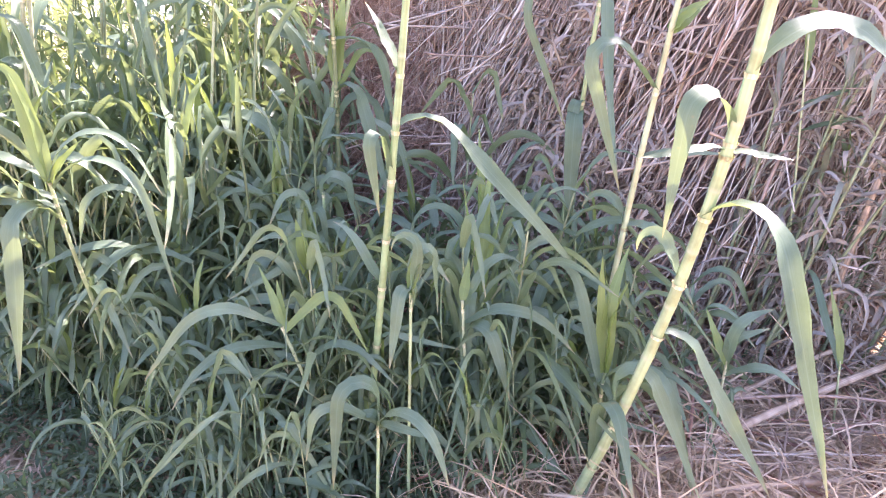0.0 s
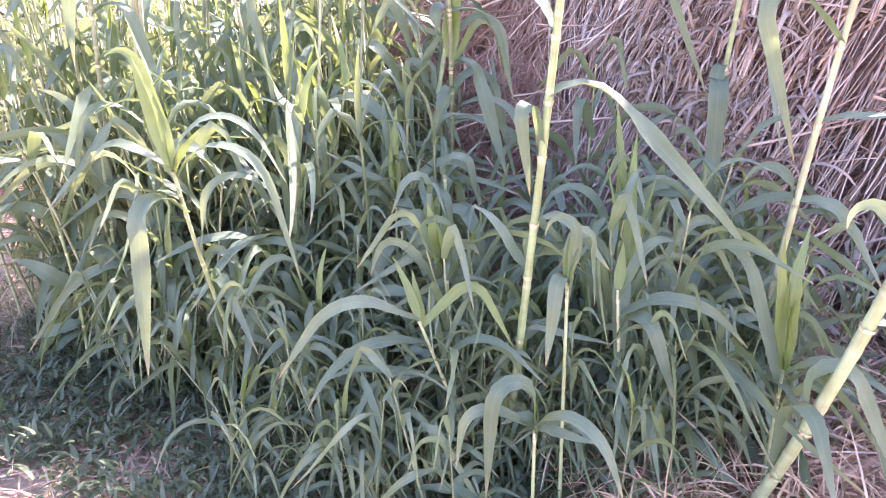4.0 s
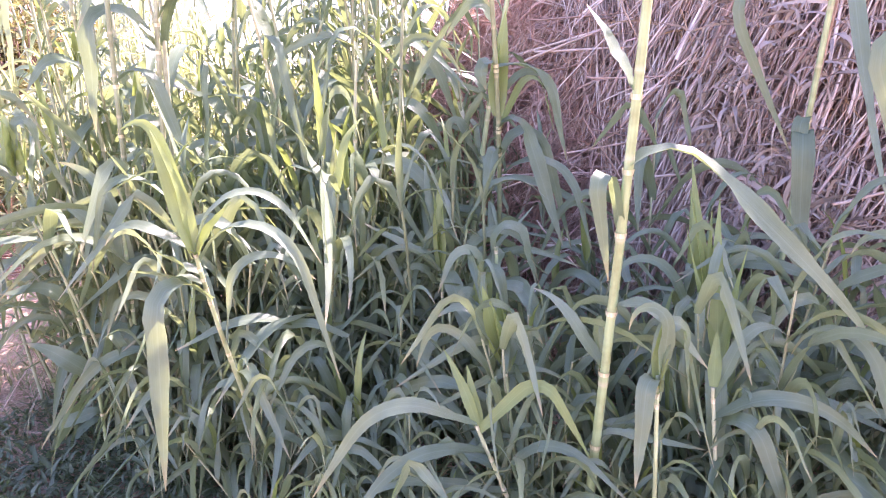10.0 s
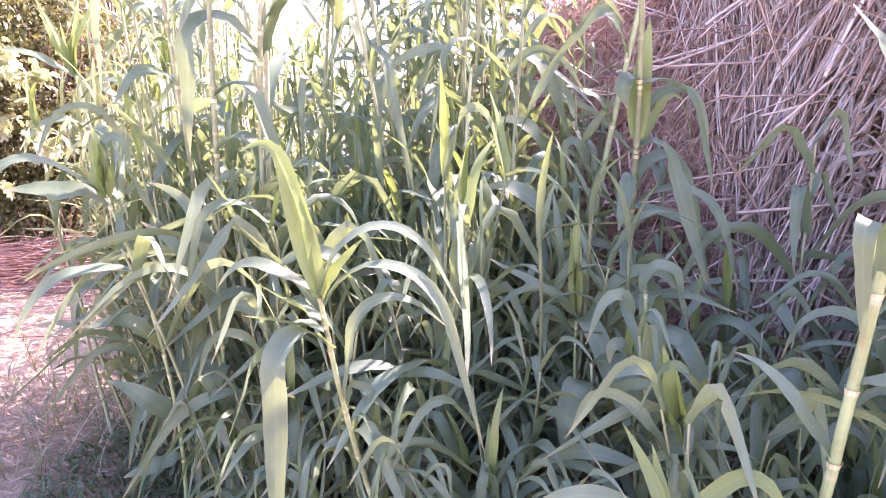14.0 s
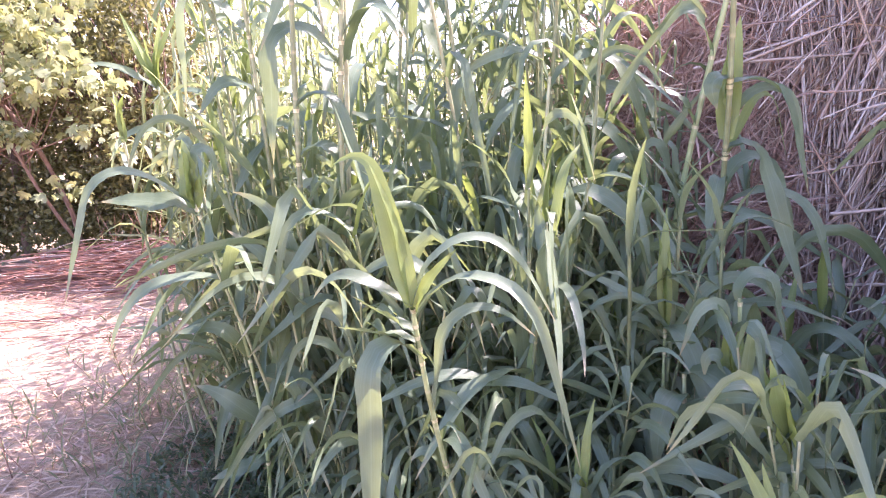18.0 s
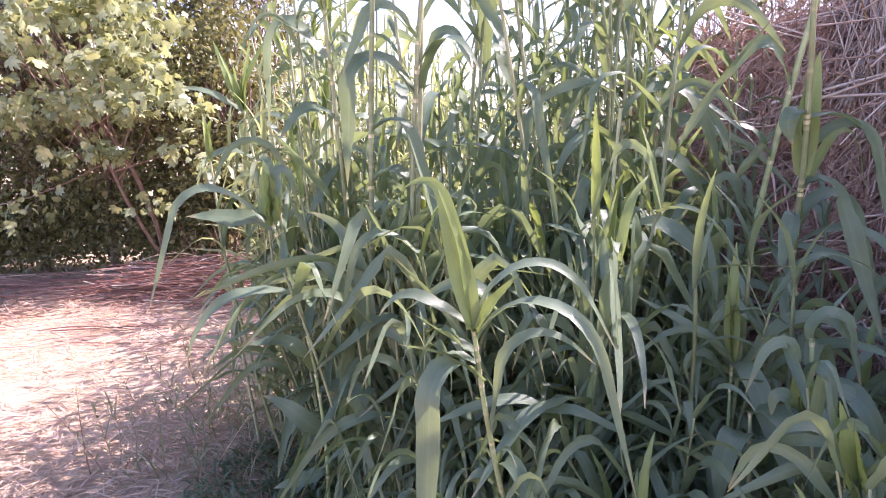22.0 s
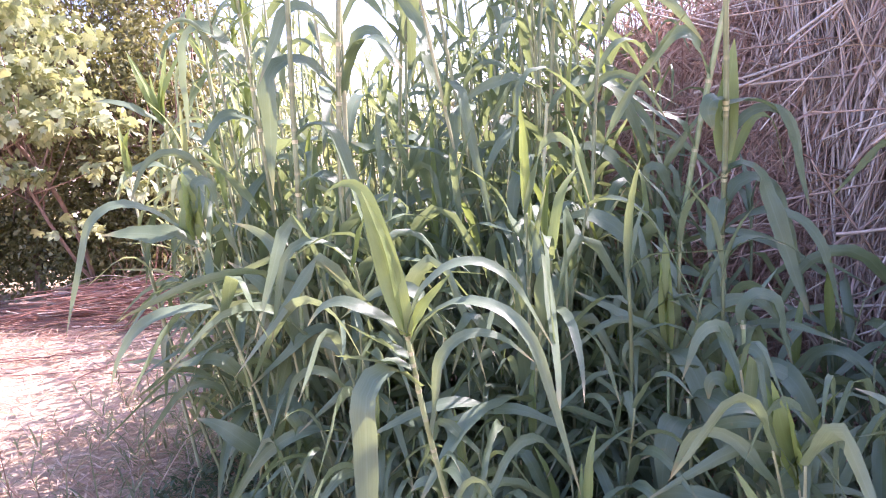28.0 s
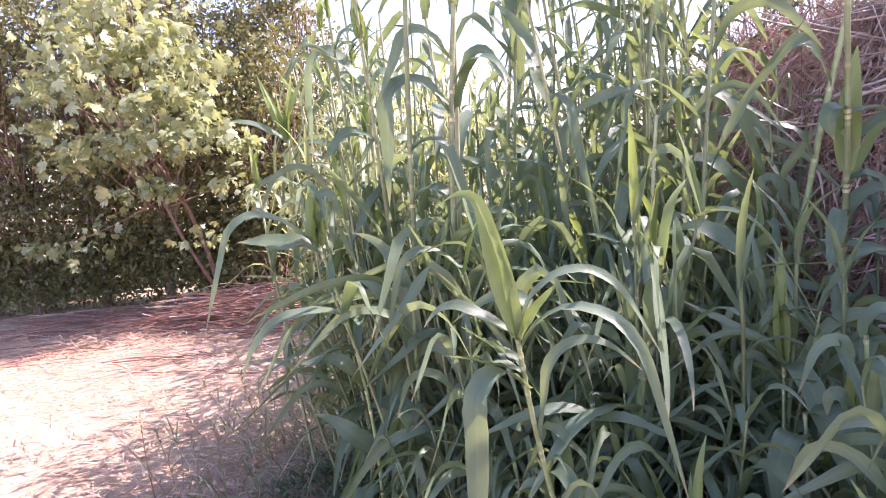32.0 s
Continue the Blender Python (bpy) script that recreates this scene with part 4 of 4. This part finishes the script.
thicket(130, (0.9, 3.4, 2.2, 3.3), lambda x, y: -0.5 < y - front(x) < -0.12 and (x > 1.25 or rng.random() < 0.3), lambda x: 0.75 + 0.36 * x, 0.27, 0.024, WEAK, "withering grey-green reeds leaning over the heap's foot", (0.4, -0.05), lambda x, y: mound(x, y) - 0.02)

# ---- litter on the ground ----
def fallen(count, box, heading, spread, low, high, thing_ob, lift=0.05, reds=0.0, size=1.0):
    for i in range(count):
        for tries in range(6):
            x, y = rng.uniform(box[0], box[1]), rng.uniform(box[2], box[3])
            if noise.noise((x * 0.9, y * 1.6, 8)) > -0.05:
                break
        a = radians(heading + rng.gauss(0, spread))
        ln = CANES[i % 14][0]
        z = rng.uniform(low, high)
        part("cane", CANES[i % 14][5 if rng.random() < reds else 4], thing_ob, m=lean_pose(x, y, z, (math.cos(a), math.sin(a), rng.uniform(-lift, lift)), ln * size) @ Matrix.Scale(size, 4, (0, 0, 1)))


mat = thing("cane_litter", "dry fallen canes strewn over the sunlit ground", "dead canes")
fallen(110, (-8.8, -2.8, 4.3, 6.0), 8, 28, 0.01, 0.05, mat, 0.02, 0.55, 0.55)
pile = thing("cane_pile", "low pile of reddish-brown cut canes below the hedge", "dead canes")
fallen(70, (-9.4, -5.2, 5.45, 6.3), 6, 9, 0.01, 0.07, pile, 0.03, 0.9, 0.8)
fallen(50, (-8.6, -5.2, 5.8, 6.45), 8, 7, 0.06, 0.15, pile, 0.03, 0.95, 0.9)
for low, high, grow in ((0.03, 0.13, 0.0), (0.12, 0.22, 0.12), (0.2, 0.31, 0.22), (0.28, 0.37, 0.32)):
    fallen(46, (-6.5 + grow, -4.9 - grow, 5.5 + grow, 6.5 - grow * 0.3), 14, 13, low, high, pile, 0.06, 0.9, 0.5)
for i in range(26):
    lean = (rng.gauss(0.0, 0.35), rng.gauss(0, 0.2), 1.0)
    part("stem", CANES[i % 14][5], pile, m=lean_pose(rng.uniform(-6.3, -4.7), rng.uniform(6.4, 6.8), rng.uniform(0.2, 0.4), lean, 0.8) @ Matrix.Diagonal((0.7, 0.7, 0.8 / CANES[i % 14][0], 1)))
debris = thing("cane_debris", "tangle of broken dead canes lying at the foot of the reeds", "dead canes")
fallen(60, (-0.6, 0.5, 2.4, 3.3), 20, 40, 0.01, 0.2, debris, 0.25, 0.7, 0.5)
fallen(130, (0.35, 2.6, 1.7, 3.3), 15, 45, 0.01, 0.14, debris, 0.2, 0.5, 0.6)

def broken(a, b, r, bend):
    """A thick fallen cane between two places, jointed and slightly bent."""
    a, b = Vector(a), Vector(b)
    s = bowed(b - a, (0, 0, bend))
    v, f, u = tube(s, r, r * 0.85, max(3, int((b - a).length / 0.22)), 9, 1.12)
    root = new("fallen_cane", mesh_of("fallen_cane", v, f, FALLEN, u))
    root.matrix_basis = Matrix.Translation(a)
    tagged(root, "thick tan dead cane fallen at the reeds' foot", "dead cane", "fallen canes")


broken((0.62, 1.86, 0.06), (1.95, 2.5, 0.2), 0.0155, 0.03)
broken((1.55, 2.62, 0.05), (1.72, 2.62, 0.95), 0.014, 0.02)
broken((0.68, 1.80, 0.03), (1.35, 1.86, 0.06), 0.013, 0.01)
broken((0.42, 1.78, 0.02), (0.85, 2.45, 0.18), 0.012, 0.02)
broken((-1.06, 1.73, 0.02), (-0.44, 1.88, 0.04), 0.011, 0.01)
broken((0.9, 2.2, 0.05), (1.6, 2.5, 0.22), 0.011, 0.02)

pieces = []
for i in range(1100):
    ln, v, f, u = CANES[i % 14][:4]
    x, y = rng.uniform(-9.2, -2.3), rng.uniform(4.2, 6.2)
    if noise.noise((x * 0.9, y * 1.6, 8)) < rng.uniform(-0.2, 0.3):
        continue
    a = radians(6 + rng.gauss(0, 42))
    m = lean_pose(x, y, rng.uniform(0.0, 0.05), (math.cos(a), math.sin(a), rng.uniform(-0.02, 0.03)), ln) @ Matrix.Diagonal((0.45, 0.45, 0.4, 1))
    pieces.append((v, f, u, m))
tagged(part("thin_cane", merged("thin_cane", pieces, RED_MANY), mat), kind="stuff")

pieces = []
for i in range(11000):
    x, y = rng.uniform(-4.6, -0.4), rng.uniform(1.5, 3.9)
    if y > 3.3 + 0.5 * rng.random() or y > 2.2 and rng.random() < (-x - 3.2) / 1.4:
        continue
    big = 1.7 if rng.random() < 0.4 else 1.0
    v, f, u = strip(big * rng.uniform(0.03, 0.2), big * rng.uniform(0.002, 0.007), rng.uniform(-4, 22), rng.uniform(5, 50), rng.uniform(-80, 80))
    pieces.append((v, f, u, pose(x, y, rng.uniform(0.0, 0.025), rng.uniform(-20, 20), rng.uniform(-8, 8), rng.uniform(0, 360))))
tagged(new("mulch", merged("mulch", pieces, MULCH)), "brown mulch of broken straw in front of the reeds", "straw", kind="stuff")

pieces = []
for i in range(7000):
    x, y = rng.uniform(-9, 2.6), rng.uniform(1.4, 7.0)
    if x > -2.2 and (y < 2.4 or rng.random() < 0.35):
        continue
    v, f, u = strip(rng.uniform(0.06, 0.32), rng.uniform(0.003, 0.013), rng.uniform(-4, 18), rng.uniform(5, 40), rng.uniform(-60, 60))
    pieces.append((v, f, u, pose(x, y, rng.uniform(0.0, 0.03), rng.uniform(-15, 15), rng.uniform(-6, 6), rng.gauss(0, 50) + (180 if rng.random() < 0.5 else 0))))
tagged(new("straw", merged("straw", pieces, STRAW)), "loose pale straw scattered over dry ground", "straw", kind="stuff")

pieces = []
for i in range(9000):
    x, y = rng.uniform(-9, -2.2), rng.uniform(2.8, 6.9)
    if noise.noise((x * 1.2, y * 1.9, 3)) < rng.uniform(-0.5, 0.25):
        continue
    v, f, u = strip(rng.uniform(0.05, 0.3), rng.uniform(0.003, 0.009), rng.uniform(-4, 25), rng.uniform(5, 50), rng.uniform(-60, 60))
    pieces.append((v, f, u, pose(x, y, rng.uniform(0.0, 0.03), rng.uniform(-15, 15), rng.uniform(-6, 6), rng.gauss(8, 45) + (180 if rng.random() < 0.5 else 0))))
tagged(new("rusty_straw_litter", merged("rusty_straw_litter", pieces, RUST)), "reddish broken straw over the sunlit ground", "straw", kind="stuff")

pieces, brown = [], []
for i in range(8500):
    x, y = rng.uniform(-0.7, 2.8), 1.38 + 2.0 * rng.random() ** 1.35
    if x < -0.1 and y < 2.2:
        continue
    v, f, u = strip(rng.uniform(0.08, 0.4), rng.uniform(0.002, 0.008), rng.uniform(0, 50), rng.uniform(20, 110), rng.uniform(-90, 90))
    (pieces if i % 5 < 2 else brown).append((v, f, u, pose(x, y, rng.uniform(0.0, 0.16), rng.uniform(-40, 40), rng.uniform(-30, 30), rng.uniform(0, 360))))
tagged(new("dry_reed_leaves", merged("dry_reed_leaves", pieces, STRAW)), "tangled dry bleached reed leaves at the heap's foot", "straw", kind="stuff")
tagged(new("brown_leaf_litter", merged("brown_leaf_litter", brown, MULCH)), "brown rotting reed leaves littering the heap's foot", "straw", kind="stuff")

# ---- weeds ----
pieces = []
for i in range(900):
    while True:
        x, y = rng.uniform(-2.68, 0.1), rng.uniform(1.5, 3.2)
        if y > 1.5 + 0.34 * max(0.0, -x - 0.6) and rng.random() < 1.15 - 0.75 * max(0, -x - 1.8):
            break
    for j in range(15):
        v, f, u = blade(rng.uniform(0.03, 0.09), rng.uniform(0.009, 0.02), rng.uniform(15, 80), rng.uniform(20, 90), 0.1, 0.9, 0, 0.3, 4)
        pieces.append((v, f, u, pose(x + rng.gauss(0, 0.05), y + rng.gauss(0, 0.05), rng.uniform(0, 0.1), 0, 0, rng.uniform(0, 360))))
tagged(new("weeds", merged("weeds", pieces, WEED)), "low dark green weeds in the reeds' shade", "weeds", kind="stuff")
pieces, stems = [], []
for i in range(30):
    x = rng.uniform(-3.2, -2.1)
    y = 2.55 + 1.5 * rng.random() - 0.5 * (x + 2.6)
    tall = rng.uniform(0.5, 1.0)
    for j in range(13):
        v, f, u = blade(tall * rng.uniform(0.2, 0.5), rng.uniform(0.005, 0.011), rng.uniform(40, 86), rng.uniform(20, 130), 0.2, 0.8, 0, 0.4, 6, rng.uniform(-20, 20))
        pieces.append((v, f, u, pose(x + rng.gauss(0, 0.09), y + rng.gauss(0, 0.09), -0.01, 0, 0, rng.uniform(0, 360))))
tagged(new("grass", merged("grass", pieces, GRASS)), "thin drooping dry-green grass beside the reeds", "grass", kind="stuff")
pieces = []
for i in range(46):
    x, y = rng.uniform(-3.7, -2.5), rng.uniform(2.7, 4.0)
    ahead = Vector((rng.gauss(-0.1, 0.4), rng.gauss(0, 0.3), 1)).normalized() * rng.uniform(0.2, 0.5)
    line = bowed(ahead, (rng.uniform(-0.05, 0.05), rng.uniform(-0.05, 0.05), 0))
    stems.append((*tube(line, 0.003, 0.0012, 3, 5), pose(x, y, -0.01)))
    for j in range(11):
        c = line(0.2 + 0.07 * j)
        v, f, u = blade(rng.uniform(0.04, 0.13), rng.uniform(0.005, 0.011), rng.uniform(20, 70), rng.uniform(10, 90), 0.1, 0.9, 0, 0.3, 5)
        pieces.append((v, f, u, pose(x + c.x, y + c.y, c.z, 0, 0, rng.uniform(0, 360))))
weed_clump = thing("dry_weeds", "sparse brown-stemmed weeds at the sunny edge of the reeds", "weeds", kind="stuff")
tagged(part("stem", merged("stem", stems, RED_MANY), weed_clump), kind="stuff")
tagged(part("foliage", merged("foliage", pieces, GRASS), weed_clump), kind="stuff")


# ---- trees and hedge ----
def twig(a, b, r0, r1, sides=6, wobble=0.06):
    a, b = Vector(a), Vector(b)
    o = Vector((rng.uniform(-1, 1), rng.uniform(-1, 1), rng.uniform(-1, 1))) * wobble * (b - a).length
    line = lambda k: a + (b - a) * k + o * (4 * k * (1 - k))
    return tube(line, r0, r1, 4, sides, 1.03)


FLAT = [(0, 0), (-0.04, 0.3), (0.16, 0.52), (0.38, 0.52), (0.40, 0.30), (0.66, 0.46), (0.82, 0.36), (0.66, 0.16), (0.98, 0.06), (0.98, -0.06), (0.66, -0.16), (0.82, -0.36), (0.66, -0.46), (0.40, -0.30), (0.38, -0.52), (0.16, -0.52), (-0.04, -0.3)]


def lobed(size):
    """A five-lobed leaf with a folded midrib and drooping lobes."""
    verts = [(x * size, y * size, abs(y) * size * 0.3 - x * x * size * 0.55 - y * y * size * 0.8) for x, y in FLAT] + [(0.3 * size, 0, -0.02 * size)]
    n = len(FLAT)
    return verts, [(i, (i + 1) % n, n) for i in range(n)], [(v[1] / size + 0.5, v[0] / size) for v in verts]


def oval(size):
    verts = [(0, 0, 0), (0.35 * size, 0.3 * size, 0.06 * size), (0.75 * size, 0.22 * size, 0.0), (size, 0, -0.12 * size), (0.75 * size, -0.22 * size, 0.0), (0.35 * size, -0.3 * size, 0.06 * size)]
    return verts, [(0, 1, 2), (0, 2, 3), (0, 3, 4), (0, 4, 5)], [(0.5, 0), (0, 0.35), (0.1, 0.75), (0.5, 1), (0.9, 0.75), (1, 0.35)]


def tree(name, label, foot, trunk_top, r, clumps, centre, size, leaf, material, kind_leaf, per, category="tree", group="", low=0.2, boughs=(), spread=(0.14, 0.34), twin=False, tilt=(42, 38)):
    """Trunk, limbs out to clumps, and leaves gathered round the limbs' ends in uneven clumps."""
    root = thing(name, label, category, group, m=pose(foot[0], foot[1], 0))
    f0 = Vector((foot[0], foot[1], 0))
    top = Vector(trunk_top) - f0
    v, f, u = twig((0, 0, -0.05), top, r, r * 0.6, 8)
    part("trunk", mesh_of("trunk", v, f, BARK, u), root)
    if twin:
        v, f, u = twig((0.14, 0.02, -0.05), top + Vector((0.05, 0.1, -0.1)), r * 0.8, r * 0.45, 8)
        part("trunk", mesh_of("trunk", v, f, BARK, u), root)
    leaves = []
    for i in range(clumps):
        d = Vector((rng.gauss(0, 1), rng.gauss(0, 1), rng.gauss(0, 1))).normalized() * rng.uniform(0.35, 1.0) ** 0.6
        c = Vector(centre) - f0 + Vector((d.x * size[0], d.y * size[1], d.z * size[2]))
        if i < len(boughs):
            c = Vector(boughs[i]) - f0
        elif c.z < low:
            c.z = low + rng.uniform(0, 0.6)
        if i % 3 == 0:
            v, f, u = twig(top * rng.uniform(0.5, 1.0), c, r * 0.35, r * 0.1, 5, 0.12)
            part("limb", mesh_of("limb", v, f, BARK, u), root)
        wide = rng.uniform(*spread)
        for j in range(per):
            p = c + Vector((rng.gauss(0, wide), rng.gauss(0, wide), rng.gauss(0, wide * 0.6)))
            v, f, u = kind_leaf(leaf * rng.uniform(0.5, 1.4))
            leaves.append((v, f, u, pose(p.x, p.y, p.z, rng.gauss(0, tilt[0]), rng.gauss(22, tilt[1]), rng.uniform(0, 360))))
    tagged(part("crown", merged("crown", leaves, material), root), kind="stuff")
    return root


tree("fig_tree", "leaning fig tree with large lobed sunlit leaves", (-6.85, 7.05), (-7.0, 6.15, 2.2), 0.03, 100, (-7.0, 6.3, 2.75), (1.35, 0.8, 1.45), 0.10, FIG, lobed, 26, spread=(0.07, 0.18), twin=True, tilt=(38, 36),
     boughs=((-5.9, 6.4, 1.5), (-5.6, 6.5, 1.25), (-5.3, 6.6, 1.4), (-5.9, 6.3, 2.1), (-5.6, 6.4, 1.9), (-5.2, 6.7, 1.15), (-6.1, 6.3, 2.6), (-8.2, 6.0, 0.9), (-7.7, 6.1, 1.1), (-8.7, 6.0, 1.0), (-6.2, 6.4, 0.9)))
for x, y, sx, h in ((-12.4, 6.2, 1.2, 4.8), (-11.2, 6.6, 1.2, 4.6), (-10.1, 6.9, 1.1, 4.9), (-9.1, 7.2, 1.1, 4.6), (-8.2, 7.5, 1.0, 4.8), (-7.4, 8.0, 1.0, 4.7), (-6.6, 8.7, 1.0, 4.6), (-6.1, 7.7, 0.7, 3.1)):
    tree("shrub", "dense dark hedge shrub with small yellow-green leaves", (x, y), (x + 0.2, y, h * 0.5), 0.06, 230, (x, y, h * 0.55), (sx, 0.85, h * 0.5), 0.066, SHRUB, oval, 52, "shrub", "hedge shrubs", 0.55, spread=(0.08, 0.22))
for x, y in ((-11.9, 7.3), (-10.8, 7.5), (-9.8, 7.7), (-8.8, 7.9), (-7.8, 8.1), (-6.8, 8.0), (-5.9, 8.3)):
    tree("undergrowth_shrub", "low dark undergrowth closing the hedge's foot", (x, y), (x, y - 0.45, 0.8), 0.03, 110, (x, y - 0.45, 0.55), (1.0, 0.45, 0.65), 0.06, SHRUB, oval, 60, "shrub", "undergrowth")
for x, y, h in ((-10.5, 9.5, 5.2), (-13.0, 7.5, 5.0)):
    tree("tree", "dark leafy tree standing behind the hedge", (x, y), (x + 0.2, y, h * 0.5), 0.09, 150, (x, y, h * 0.55), (1.9, 1.2, h * 0.5), 0.14, SHRUB, oval, 40, "tree", "trees behind the hedge")
for x, y, h in ((-3.0, 12.5, 2.3), (-1.0, 13.5, 2.0), (1.2, 13.0, 2.4), (3.4, 12.0, 2.8)):
    tree("bush", "sunlit green bush far behind the reeds", (x, y), (x, y + 0.1, h * 0.5), 0.05, 50, (x, y, h * 0.5), (1.5, 0.9, h * 0.5), 0.13, SHRUB, oval, 34, "shrub", "far bushes")
